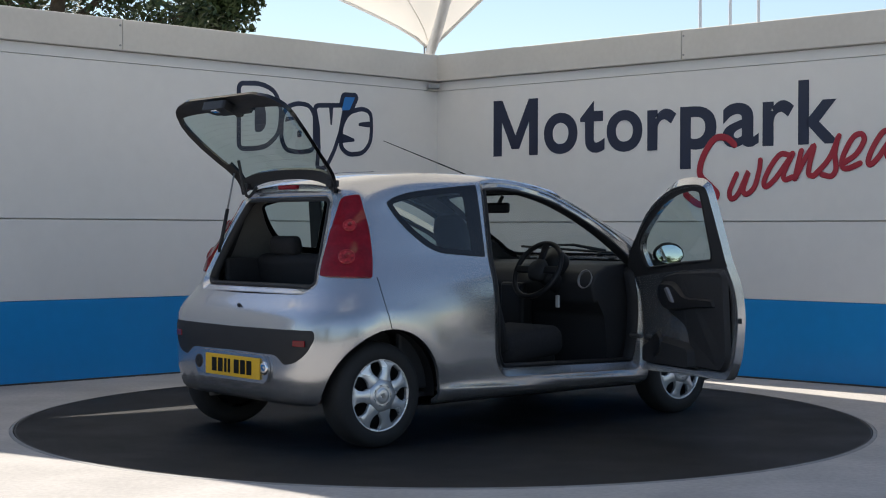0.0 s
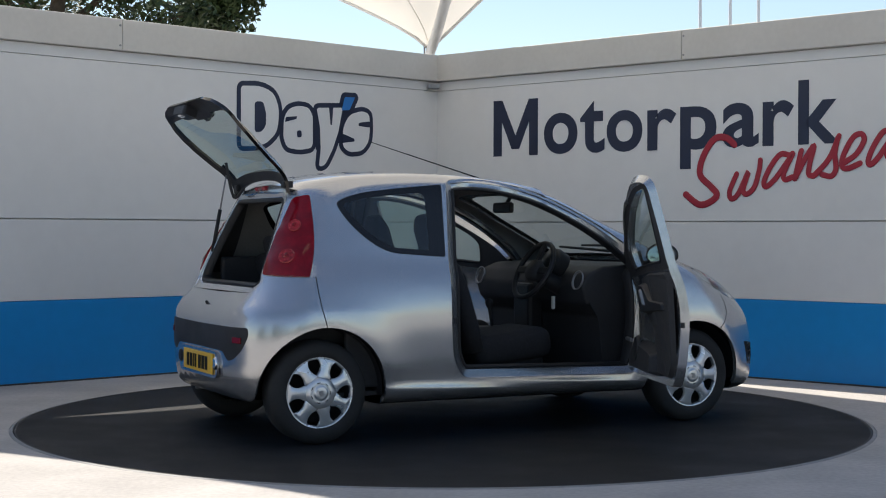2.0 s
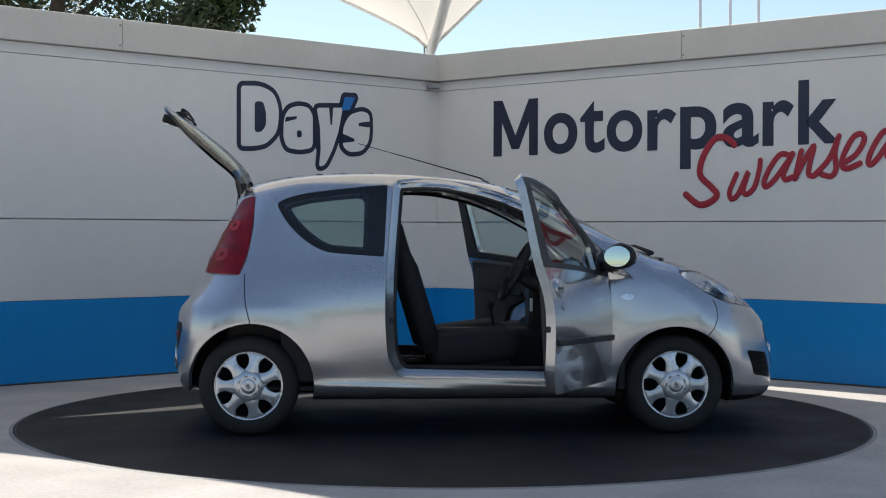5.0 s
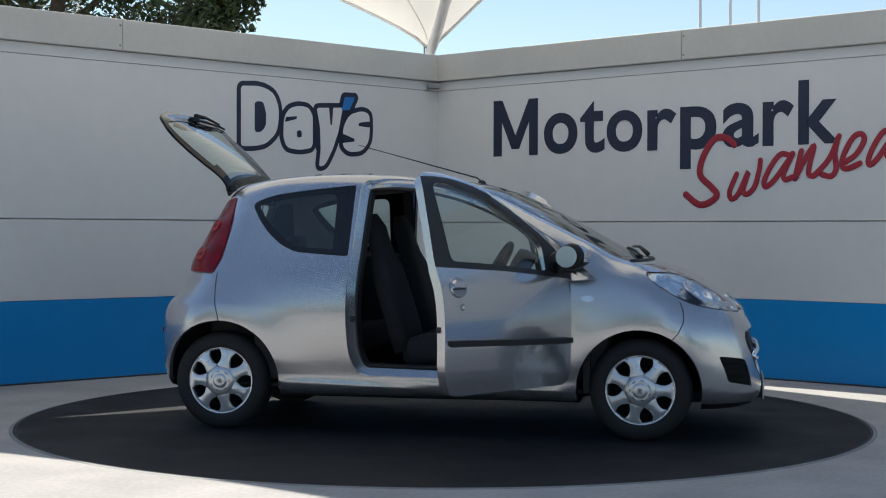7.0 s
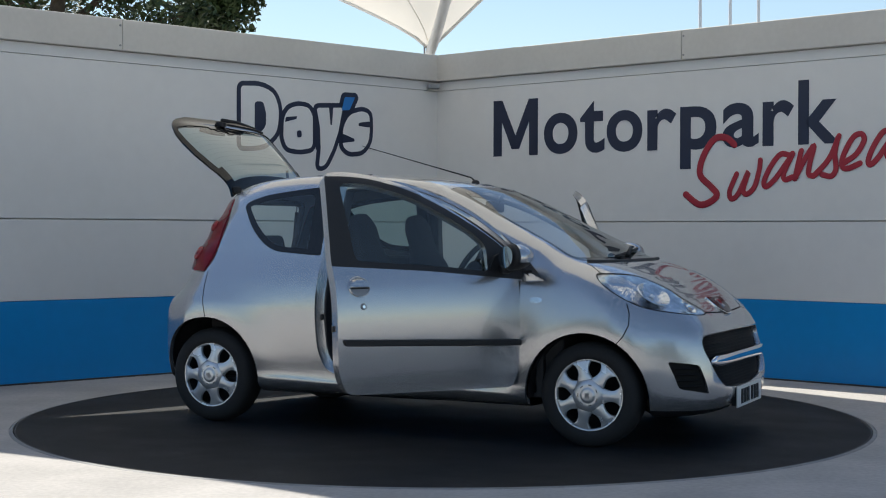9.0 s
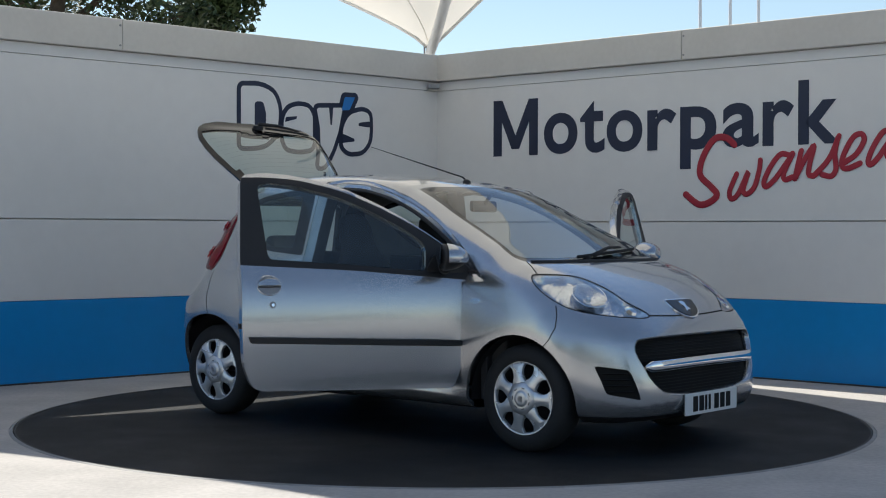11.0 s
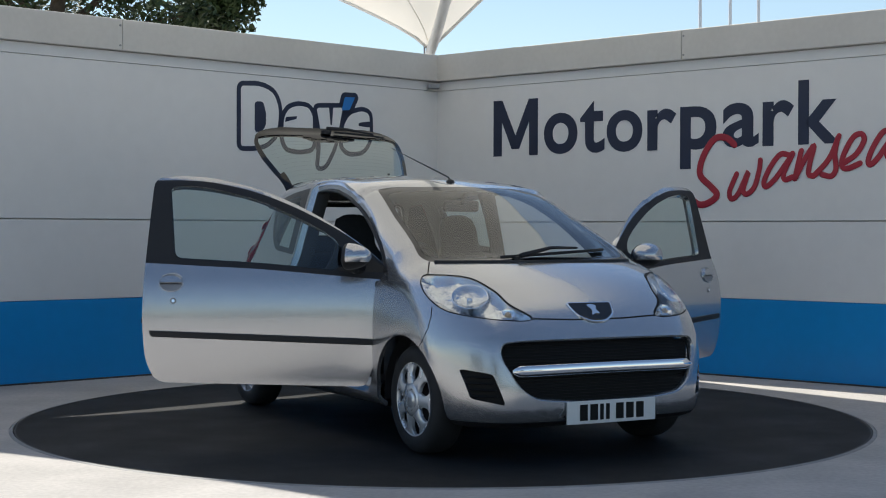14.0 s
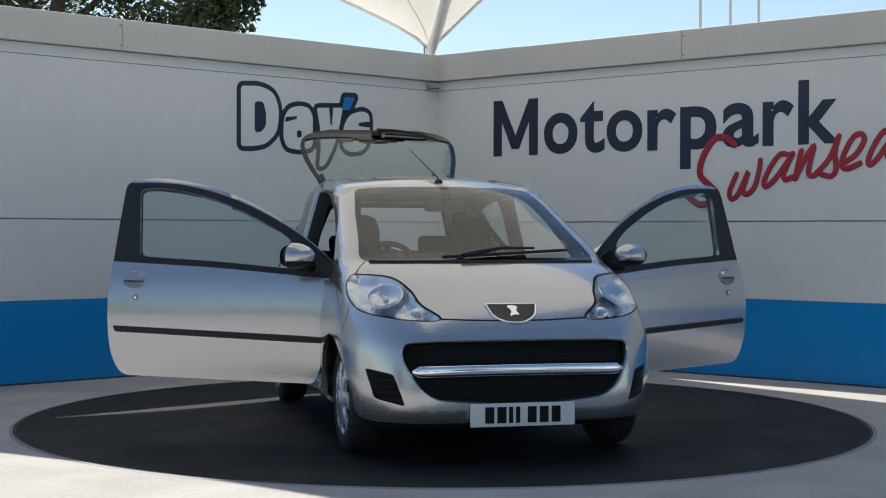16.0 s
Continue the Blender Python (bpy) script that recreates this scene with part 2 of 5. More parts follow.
EMBLEM = [([(2.165, 2.29), (1.975, 2.303), (1.833, 2.253), (1.781, 2.116), (1.803, 1.929), (1.918, 1.83), (2.031, 1.807), (2.165, 1.802)], [0.03, 0.08, 0.12, 0.12, 0.12, 0.12, 0.05, 0.03], [(2.031, 2.171), (1.947, 2.176), (1.918, 2.085), (1.918, 1.983), (1.963, 1.925), (2.031, 1.922)]), ([(1.688, 2.131), (1.582, 2.166), (1.475, 2.153), (1.433, 2.089), (1.432, 1.818), (1.569, 1.793), (1.699, 1.807), (1.74, 1.885), (1.734, 2.049)], 0.05, [[(1.60, 1.955), (1.555, 1.96), (1.548, 1.905), (1.598, 1.895)], [(1.715, 2.062), (1.60, 2.075), (1.605, 2.052), (1.725, 2.020)]]), ([(1.391, 2.158), (1.109, 2.175), (1.158, 1.96), (1.219, 1.812), (1.298, 1.68), (1.365, 1.658), (1.347, 1.807), (1.354, 1.998)], 0.03, [[(1.262, 2.185), (1.212, 2.185), (1.228, 2.02), (1.242, 2.02)], [(1.42, 2.0), (1.395, 1.99), (1.345, 1.82), (1.40, 1.80)]]), ([(1.033, 2.121), (0.894, 2.159), (0.811, 2.139), (0.804, 2.001), (0.817, 1.893), (0.893, 1.811), (1.033, 1.796), (1.108, 1.841), (1.102, 2.011)], 0.06, [[(0.80, 2.075), (0.93, 2.055), (0.935, 2.028), (0.80, 2.018)], [(1.115, 1.955), (0.985, 1.915), (0.975, 1.892), (1.115, 1.872)]]), ([(1.084, 2.269), (0.971, 2.271), (1.033, 2.16), (1.121, 2.15)], 0.01, 'blue')]

# ---- sign lettering on the walls ----
def glyph_mesh(ch, embolden, shear=0.0):
    cu = bpy.data.curves.new("glyph", "FONT")
    cu.body, cu.size, cu.extrude, cu.offset, cu.resolution_u, cu.shear = ch, 1.0, 0.0, embolden, 6, shear
    ob = bpy.data.objects.new("glyph", cu)
    scene.collection.objects.link(ob)
    bpy.context.view_layer.update()
    me = bpy.data.meshes.new_from_object(ob.evaluated_get(bpy.context.evaluated_depsgraph_get()))
    bpy.data.objects.remove(ob)
    bm = bmesh.new()
    bm.from_mesh(me)
    for f in bm.faces:
        f.smooth = False
    bpy.data.meshes.remove(me)
    return bm


def fit_plate(bm, s0, s1, z0, z1, thick, slope=0.0):
    """Sets a flat outline upright on a wall between these bounds, as a thin applied plate."""
    bmesh.ops.remove_doubles(bm, verts=bm.verts, dist=1e-5)
    xs, ys = [v.co.x for v in bm.verts], [v.co.y for v in bm.verts]
    x0, x1, y0, y1 = min(xs), max(xs), min(ys), max(ys)
    r = bmesh.ops.extrude_face_region(bm, geom=bm.faces[:])
    top = {v for v in r["geom"] if isinstance(v, bmesh.types.BMVert)}
    for v in bm.verts:
        u, w = (v.co.x - x0) / (x1 - x0), (v.co.y - y0) / (y1 - y0)
        s = s0 + u * (s1 - s0)
        v.co = Vector((s, thick if v in top else 0.0, z0 + w * (z1 - z0) + slope * (s - s0)))
    return bm


sign = new("wall_sign")
tagged(sign, "large navy sans lettering applied to the light grey wall", "sign")
for ch, s0, s1, z0, z1 in LETTERS:
    flat = glyph_mesh(ch, 0.022) if ch != "M" else slab([(0, 0), (0.19, 0), (0.19, 0.62), (0.42, 0.12), (0.58, 0.12), (0.81, 0.62), (0.81, 0), (1, 0), (1, 1), (0.80, 1), (0.5, 0.36), (0.20, 1), (0, 1)], 0, 0)
    if ch == "M":
        bmesh.ops.delete(flat, geom=flat.faces[1:], context="FACES")
    part("letter", fit_plate(flat, s0, s1, z0, z1, 0.004), M_NAVY, sign, m=WR)
script = new("wall_sign")
tagged(script, "red brush-script place name slanting up the grey wall", "sign")
A_STROKES = [[(0.87, 0.84), (0.58, 0.89), (0.29, 0.58), (0.10, 0.21), (0.16, 0.07), (0.42, 0.26), (0.81, 0.74), (0.92, 0.90)], [(0.92, 0.88), (0.68, 0.42), (0.71, 0.24), (0.92, 0.30)]]
STROKES = {"S": [[(0.95, 0.84), (0.80, 0.94), (0.58, 0.93), (0.37, 0.70), (0.31, 0.45), (0.52, 0.28), (0.63, 0.17), (0.50, 0.07), (0.29, 0.04), (0.04, 0.18)]],
           "w": [[(0.27, 0.65), (0.08, 0.26), (0.13, 0.08), (0.32, 0.20), (0.59, 0.70), (0.45, 0.30), (0.54, 0.18), (0.75, 0.34), (0.88, 0.72), (0.91, 0.95)]],
           "a": A_STROKES,
           "n": [[(0.36, 0.80), (0.23, 0.45), (0.10, 0.08)], [(0.12, 0.10), (0.48, 0.55), (0.87, 0.92), (0.71, 0.50), (0.66, 0.20), (0.85, 0.14)]],
           "s": [[(0.10, 0.10), (0.57, 0.45), (0.88, 0.93)], [(0.84, 0.88), (0.75, 0.55), (0.79, 0.23), (0.64, 0.07), (0.34, 0.11)]],
           "e": [[(0.17, 0.21), (0.61, 0.42), (0.89, 0.76), (0.78, 0.93), (0.48, 0.84), (0.17, 0.46), (0.07, 0.16), (0.26, 0.05), (0.75, 0.18)]]}
for ch, s0, s1, z0, z1 in SCRIPT:
    bm = bmesh.new()
    for line in STROKES[ch]:
        pts = smooth_line([(s0 + u * (s1 - s0), 0, z0 + w * (z1 - z0)) for u, w in line], 6)
        n = len(pts) - 1
        r = 0.027 if ch == "S" else 0.0215
        rings = []
        for k in range(-2, n + 3):
            i = min(max(k, 0), n)
            d = (pts[min(i + 1, n)] - pts[max(i - 1, 0)]).normalized()
            over = k - i
            w = r * (1.0, 0.8, 0.25)[abs(over)]
            c = pts[i] + d * (0, 0.6, 0.95)[abs(over)] * r * (1 if over > 0 else -1)
            across = Vector((-d.z, 0, d.x))
            rings.append([bm.verts.new(c + across * w * math.cos(g) + Vector((0, 0.1 * w * math.sin(g), 0))) for g in np.linspace(0, 2 * math.pi, 10, endpoint=False)])
        for p, q in zip(rings, rings[1:]):
            for k in range(10):
                bm.faces.new((p[k], p[(k + 1) % 10], q[(k + 1) % 10], q[k]))
        bm.faces.new(rings[0])
        bm.faces.new(rings[-1])
    part("letter", bm, M_RED, script, m=WR @ pose(0, 0.0055, 0), smooth=True)

# the firm's emblem: plain outlined shapes in its colours
emblem = new("wall_emblem")
tagged(emblem, "navy-outlined white emblem shapes with a blue stroke on the wall", "emblem")


def grow(pts, d):
    """The outline moved outwards by d."""
    P = [Vector(p) for p in pts]
    area = sum(a.x * b.y - b.x * a.y for a, b in zip(P, P[1:] + P[:1]))
    out = []
    for i, p in enumerate(P):
        t1, t2 = (p - P[i - 1]), (P[(i + 1) % len(P)] - p)
        if t1.length < 1e-7 or t2.length < 1e-7:
            out.append(p.copy())
            continue
        n1, n2 = Vector((t1.y, -t1.x)).normalized(), Vector((t2.y, -t2.x)).normalized()
        b = n1 + n2
        if b.length < 1e-6:
            b = n1
        b.normalize()
        k = 1 / max(0.5, b.dot(n1))
        out.append(p + b * d * k * (1 if area > 0 else -1))
    return out


UP = Matrix(((1, 0, 0, 0), (0, 0, 1, 0), (0, 1, 0, 0), (0, 0, 0, 1)))
for pts, r, inner in EMBLEM:
    o = rounded(pts, r, 5)
    part("outline", slab(grow(o, 0.040), 0.0005, 0.003), M_NAVY, emblem, m=WL @ UP)
for i, (pts, r, inner) in enumerate(EMBLEM):
    o = rounded(pts, r, 5)
    part("shape", slab(o, 0.0032, 0.0055), M_SKYB if inner == "blue" else M_WHITEV, emblem, m=WL @ UP)
    if inner and inner != "blue":
        for hole in (inner if isinstance(inner[0], list) else [inner]):
            part("outline", slab(rounded(hole, 0.03 if inner[0] is hole or hole is inner else 0.01, 5), 0.0057, 0.0075), M_NAVY, emblem, m=WL @ UP)

# small bracket lamp under the capping in the corner
lamp = new("corner_bracket")
tagged(lamp, "small dark grey metal bracket fixed in the wall corner", "bracket")
part("plate", box(-0.085, -0.17, 2.40, 0.02, -0.08, 2.445, 0.006), M_STEEL, lamp, m=pose(KX, KY, 0))
part("arm", box(-0.05, -0.10, 2.41, 0.0, 0.02, 2.435, 0.004), M_STEEL, lamp, m=pose(KX, KY, 0))

# ---- fabric canopy over the bay ----
M_SAIL = bpy.data.materials.new("white_coated_fabric")
M_SAIL.use_nodes = True
nt = M_SAIL.node_tree
nt.nodes.remove(nt.nodes["Principled BSDF"])
df, tl, mx = nt.nodes.new("ShaderNodeBsdfDiffuse"), nt.nodes.new("ShaderNodeBsdfTranslucent"), nt.nodes.new("ShaderNodeMixShader")
nz = nt.nodes.new("ShaderNodeTexNoise")
nz.inputs["Scale"].default_value = 3.0
rp = nt.nodes.new("ShaderNodeValToRGB")
rp.color_ramp.elements[0].color, rp.color_ramp.elements[1].color = (0.78, 0.74, 0.66, 1), (0.86, 0.83, 0.77, 1)
nt.links.new(nz.outputs["Fac"], rp.inputs[0])
for sh in (df, tl):
    nt.links.new(rp.outputs[0], sh.inputs["Color"])
mx.inputs[0].default_value = 0.30
nt.links.new(df.outputs[0], mx.inputs[1])
nt.links.new(tl.outputs[0], mx.inputs[2])
nt.links.new(mx.outputs[0], nt.nodes["Material Output"].inputs["Surface"])

canopy = new("fabric_canopy")
tagged(canopy, "white tensioned fabric canopy drawn down to the wall corner", "canopy")
CA, CB, CC, CD = Vector((-0.13, 13.93, 2.84)), Vector((-4.89, 10.24, 4.39)), Vector((1.60, 3.68, 2.90)), Vector((3.44, 9.43, 5.73))


def sag_edge(a, b, u, inward, depth, tip=0.0):
    return a.lerp(b, u) + inward * (depth * 4 * u * (1 - u) + tip * u * 10 * math.exp(1 - u * 10))


bm = bmesh.new()
N = 40
mid = (CA + CB + CC + CD) / 4


def inw(a, b):
    d = mid - (a + b) / 2
    e = (b - a).normalized()
    return (d - e * d.dot(e)).normalized()


def sail(u, v):
    """A patch between the four roped edges: A-B along u, A-D along v."""
    ab = sag_edge(CA, CB, u, inw(CA, CB), 0.255, 0.106) + inw(CA, CB) * (0.05 * math.exp(-((u - 0.6) / 0.12) ** 2) - 0.14 * math.exp(-((u - 0.84) / 0.09) ** 2))
    dc = sag_edge(CD, CC, u, inw(CD, CC), 0.3)
    ad = sag_edge(CA, CD, v, Vector((0, -1, -0.14)), 0.34, 0.12)
    bc = sag_edge(CB, CC, v, inw(CB, CC), 0.685)
    bil = CA * (1 - u) * (1 - v) + CB * u * (1 - v) + CD * (1 - u) * v + CC * u * v
    return ab * (1 - v) + dc * v + ad * (1 - u) + bc * u - bil + SUN * (3.1 * u * v)


grid = [[bm.verts.new(sail(i / N, j / N)) for j in range(N + 1)] for i in range(N + 1)]
for i in range(N):
    for j in range(N):
        bm.faces.new((grid[i][j], grid[i + 1][j], grid[i + 1][j + 1], grid[i][j + 1]))
part("membrane", bm, M_SAIL, canopy, smooth=True)
for k in (1, 2):
    part("seam", tube([sail(min(1, w * k / 3), min(1, w * (1 - k / 3))) - Vector((0, 0, 0.002)) for w in np.linspace(0.02, 1, 24)], 0.004, 5), M_SAIL, canopy, "welded seam in the fabric")
for f in (lambda w: sail(w, 0), lambda w: sail(0, w), lambda w: sail(1, w), lambda w: sail(w, 1)):
    part("edge_rope", tube([f(w) for w in np.linspace(0, 1, 24)], 0.018, 6), M_WHITE, canopy, smooth=True)
part("mast", tube([(-0.10, 13.93, 0), (-0.10, 13.93, 2.6)] + [sail(0.66 * w, w) + Vector((0, -0.05, -0.05)) for w in (0.0, 0.03, 0.06, 0.10, 0.15, 0.2, 0.28)], [0.05] + [0.047] * 8, 20), M_WHITE, canopy, "white steel mast", smooth=True)
part("mast", tube([(-5.2, 10.5, 0), (-5.1, 10.4, 3.0), (-4.89, 10.24, 4.45)], [0.07, 0.06, 0.05], 16), M_WHITE, canopy, "white steel mast", smooth=True)
for dx in (-0.05, 0.045):
    part("corner_shackle", box(CA.x + dx - 0.008, CA.y - 0.07, CA.z - 0.05, CA.x + dx + 0.008, CA.y - 0.04, CA.z + 0.10, 0.003), M_STEEL, canopy)

# ---- beyond the walls: a broad-leaved tree and three flagpoles ----
tree = new("tree")
tagged(tree, "leafy dark green broad-leaved tree beyond the wall", "tree")
rng = random.Random(4)
base = Vector((-6.2, 23.0, 0))
part("trunk", tube([base, base + Vector((0.1, 0, 1.6)), base + Vector((0.05, 0.1, 3.2)), base + Vector((0.2, 0, 5.0)), base + Vector((0.1, 0, 7.0))], [0.26, 0.2, 0.16, 0.1, 0.03], 12), M_BARK, tree, smooth=True)
tips = []
for k in range(16):
    a = k * 2.4
    s = base + Vector((0.1, 0.05, 2.2 + 0.24 * k))
    L = (3.3 - 0.09 * k) * rng.uniform(0.8, 1.1)
    e = s + Vector((math.cos(a) * L, math.sin(a) * L, 0.8 + rng.random() * 0.8))
    m1 = s.lerp(e, 0.5) + Vector((0, 0, 0.35))
    part("limb", tube([s, m1, e], [0.07, 0.045, 0.015], 7), M_BARK, tree, smooth=True)
    for w in (0.45, 0.65, 0.85, 1.0):
        tips.append((s.lerp(e, w) + Vector((0, 0, 0.3 * (1 - w))), 0.55 + 0.25 * rng.random()))
tips += [(Vector((-3.35 + rng.uniform(-0.4, 0.35), 22.6, 4.5 + rng.uniform(-0.3, 1.2))), 0.42) for _ in range(9)]
verts, faces = [], []
for c, rad in tips:
    for _ in range(330):
        d = Vector((rng.gauss(0, 1), rng.gauss(0, 1), rng.gauss(0, 0.8)))
        p = c + d.normalized() * rad * rng.random() ** 0.45
        L = rng.uniform(0.05, 0.085)
        q = Euler((rng.uniform(-1, 1), rng.uniform(-1, 1), rng.uniform(0, 6.3))).to_matrix()
        i = len(verts)
        for dx, dy, dz in ((-1, 0, 0), (0, -0.5, 0.12), (1, 0, -0.05), (0, 0.5, 0.12)):
            verts.append(p + q @ Vector((dx * L, dy * L, dz * L)))
        faces += [(i, i + 1, i + 2), (i, i + 2, i + 3)]
me = bpy.data.meshes.new("crown")
me.from_pydata(verts, [], faces)
me.materials.append(M_LEAF)
crown = new("crown", me)
crown.parent = tree
for x in (4.36, 4.87, 5.35):
    pole = new("flagpole")
    tagged(pole, "thin white flagpole standing beyond the wall", "flagpole", group="flagpoles")
    part("pole", tube([(x, 25, 0), (x, 25, 4), (x - 0.02, 25, 9)], [0.05, 0.03, 0.02], 10), M_WHITE, pole, smooth=True)
    part("base", cyl(0.12, 0.06, 20, pose(x, 25, 0.03), 0.01), M_STEEL, pole)

# far hedge and trees across the car park, behind the viewer
rng = random.Random(11)
verts, faces = [], []
for k in range(420):
    cx, cz, rad = rng.uniform(-45, 45), rng.uniform(0.3, 3.6) * rng.uniform(0.6, 1.0), rng.uniform(0.6, 1.3)
    cy = -30 + rng.uniform(-2, 2)
    if k >= 260:
        cx, cz = (-36, -27, -9, 19)[k % 4] + rng.gauss(0, 1.7), 5.2 + rng.gauss(0, 1.7)
    for _ in range(60):
        d = Vector((rng.gauss(0, 1), rng.gauss(0, 1), rng.gauss(0, 1))).normalized() * rad * rng.random() ** 0.4
        q = Euler((rng.uniform(-1, 1), rng.uniform(-1, 1), rng.uniform(0, 6.3))).to_matrix()
        i, L = len(verts), rng.uniform(0.15, 0.3)
        p = Vector((cx, cy, max(cz + d.z, 0.02))) + Vector((d.x, d.y, 0))
        for dx, dy in ((-1, -0.5), (1, -0.5), (1, 0.5), (-1, 0.5)):
            verts.append(p + q @ Vector((dx * L, dy * L, 0)))
        faces.append((i, i + 1, i + 2, i + 3))
me = bpy.data.meshes.new("far_hedge")
me.from_pydata(verts, [], faces)
me.materials.append(M_LEAF)
tagged(new("far_hedge", me), "far dark green hedge and trees across the car park", "hedge", kind="stuff")

# ---- the car's outer skin: where its side, plan and cross outlines meet, softly blended ----
SIDE_LINE = [(-1.30, 0.20), (-1.53, 0.225), (-1.58, 0.33), (-1.588, 0.46), (-1.588, 0.58), (-1.567, 0.68), (-1.50, 0.765), (-1.46, 0.83), (-1.44, 0.92),
             (-1.37, 1.12), (-1.29, 1.28), (-1.20, 1.375), (-1.02, 1.424), (-0.80, 1.448), (-0.55, 1.457), (-0.28, 1.452), (0.0, 1.428), (0.18, 1.401),
             (0.40, 1.343), (0.70, 1.202), (0.95, 1.060), (1.10, 0.980), (1.25, 0.938), (1.42, 0.870), (1.55, 0.797), (1.65, 0.72), (1.72, 0.645),
             (1.765, 0.57), (1.795, 0.45), (1.81, 0.32), (1.79, 0.215), (1.70, 0.17), (1.45, 0.17), (0.9, 0.19), (-0.8, 0.19)]
WIDTH_Z = [0.0, 0.18, 0.26, 0.32, 0.42, 0.58, 0.70, 0.80, 0.88, 0.95, 1.05, 1.20, 1.32, 1.42, 1.50]
WIDTH_Y = [0.745, 0.758, 0.772, 0.776, 0.786, 0.798, 0.798, 0.786, 0.765, 0.731, 0.708, 0.670, 0.638, 0.615, 0.595]


def catmull(P, n):
    P = np.array(P, float)
    a, b, c, d = np.roll(P, 1, 0), P, np.roll(P, -1, 0), np.roll(P, -2, 0)
    u = (np.arange(n) / n)[None, :, None]
    a, b, c, d = (k[:, None, :] for k in (a, b, c, d))
    return (0.5 * (2 * b + (c - a) * u + (2 * a - 5 * b + 4 * c - d) * u * u + (3 * b - a - 3 * c + d) * u ** 3)).reshape(-1, 2)


OUTLINE = catmull(SIDE_LINE, 6)
OUT_B = np.roll(OUTLINE, -1, 0)


def side_distance(x, z):
    """Signed distance to the side outline, less than nought inside."""
    p = np.stack([x, z], -1)[..., None, :]
    e = OUT_B - OUTLINE
    w = p - OUTLINE
    k = np.clip((w * e).sum(-1) / (e * e).sum(-1), 0, 1)
    d = np.sqrt(((w - k[..., None] * e) ** 2).sum(-1)).min(-1)
    up = (OUTLINE[:, 1] <= z[..., None]) != (OUT_B[:, 1] <= z[..., None])
    with np.errstate(divide="ignore", invalid="ignore"):
        xc = OUTLINE[:, 0] + (z[..., None] - OUTLINE[:, 1]) / e[:, 1] * e[:, 0]
    inside = ((up & (x[..., None] < xc)).sum(-1) % 2) == 1
    return np.where(inside, -d, d)


def softmax2(a, b, k):
    h = np.clip(0.5 + 0.5 * (a - b) / k, 0, 1)
    return b + (a - b) * h + k * h * (1 - h)


WZ = np.linspace(0, 1.5, 151)
WY = np.convolve(np.pad(np.interp(WZ, WIDTH_Z, WIDTH_Y), 5, mode="edge"), np.ones(11) / 11, "valid")


def half_width(x, z):
    w = np.interp(z, WZ, WY)
    w = w - 0.095 * np.clip((-0.35 - x) / 0.9, 0, 1.5) ** 1.6 * np.clip((z - 0.7) / 0.5, 0, 1)
    w = w - 0.008 * np.clip((x - 0.9) / 0.7, 0, 1.5) ** 2
    w = w + 0.016 * np.exp(-((z - 0.25) / 0.032) ** 2) * np.clip((0.95 - np.abs(x)) / 0.2, 0, 1)
    for cx, cz in ((-1.157, 0.27), (1.163, 0.262)):
        r = np.hypot(x - cx, z - cz)
        w = w + 0.015 * np.exp(-(np.maximum(r - 0.34, 0) / 0.13) ** 2) * np.clip((z - 0.1) / 0.3, 0, 1)
    return w


def skin(x, y, z):
    """Less than nought inside the body."""
    ay = np.abs(y)
    w = half_width(x, z)
    q = ay / np.maximum(w, 0.3)
    xs = np.where(x > 0.25, x + 0.36 * np.clip((x - 0.9) / 0.7, 0, 1) * q ** 6.0 + 0.10 * np.clip((z - 0.9) / 0.3, 0, 1) * q ** 2.5, x - 0.20 * np.clip((-x - 0.8) / 0.6, 0, 1) * q ** 7.0 - 0.015 * np.clip((-x - 0.8) / 0.6, 0, 1) * np.clip((z - 0.8) / 0.3, 0, 1) * q ** 2)
    zs = z + 0.038 * np.clip((z - 0.85) / 0.3, 0, 1) * q ** 2
    a = side_distance(xs, zs)
    b = ay - w
    k = 0.10 + 0.05 * np.clip((np.abs(x) - 0.9) / 0.5, 0, 1)
    return softmax2(a, b, k)


def skin_normals(P):
    """Outward normals of the skin at points near it."""
    P = np.array(P, float)
    e, g = 0.006, []
    for k in range(3):
        d = np.zeros(3)
        d[k] = e
        a, b = P + d, P - d
        g.append(skin(a[:, 0], a[:, 1], a[:, 2]) - skin(b[:, 0], b[:, 1], b[:, 2]))
    n = np.stack(g, -1)
    return n / np.maximum(np.linalg.norm(n, axis=1, keepdims=True), 1e-9)

# ---- materials of the car ----
M_SILVER = material("silver_metallic_paint", (0.46, 0.467, 0.485), rough=0.24, metal=0.82, vary=0.012, scale=2.0, coat=1.0, fine=30, spec=0.5)
M_TRIM = material("black_textured_plastic", (0.018, 0.018, 0.020), rough=0.5, vary=0.12, scale=8, bump=0.08, bump_scale=600, spec=0.35)
M_GLOSSBLACK = material("gloss_black_screen_border", (0.008, 0.008, 0.009), rough=0.08, vary=0.05)
M_RUBBER = material("tyre_rubber", (0.018, 0.018, 0.019), rough=0.75, vary=0.2, scale=10, bump=0.1, bump_scale=300)
M_INSIDE = material("dark_grey_cabin_trim", (0.025, 0.025, 0.028), rough=0.65, vary=0.15, scale=9, bump=0.1, bump_scale=500)
M_HEADLINER = material("grey_headliner_felt", (0.16, 0.16, 0.16), rough=0.9, vary=0.08)
M_FABRIC = material("charcoal_seat_fabric", (0.020, 0.020, 0.023), rough=0.9, vary=0.3, scale=30, bump=0.2, bump_scale=700)
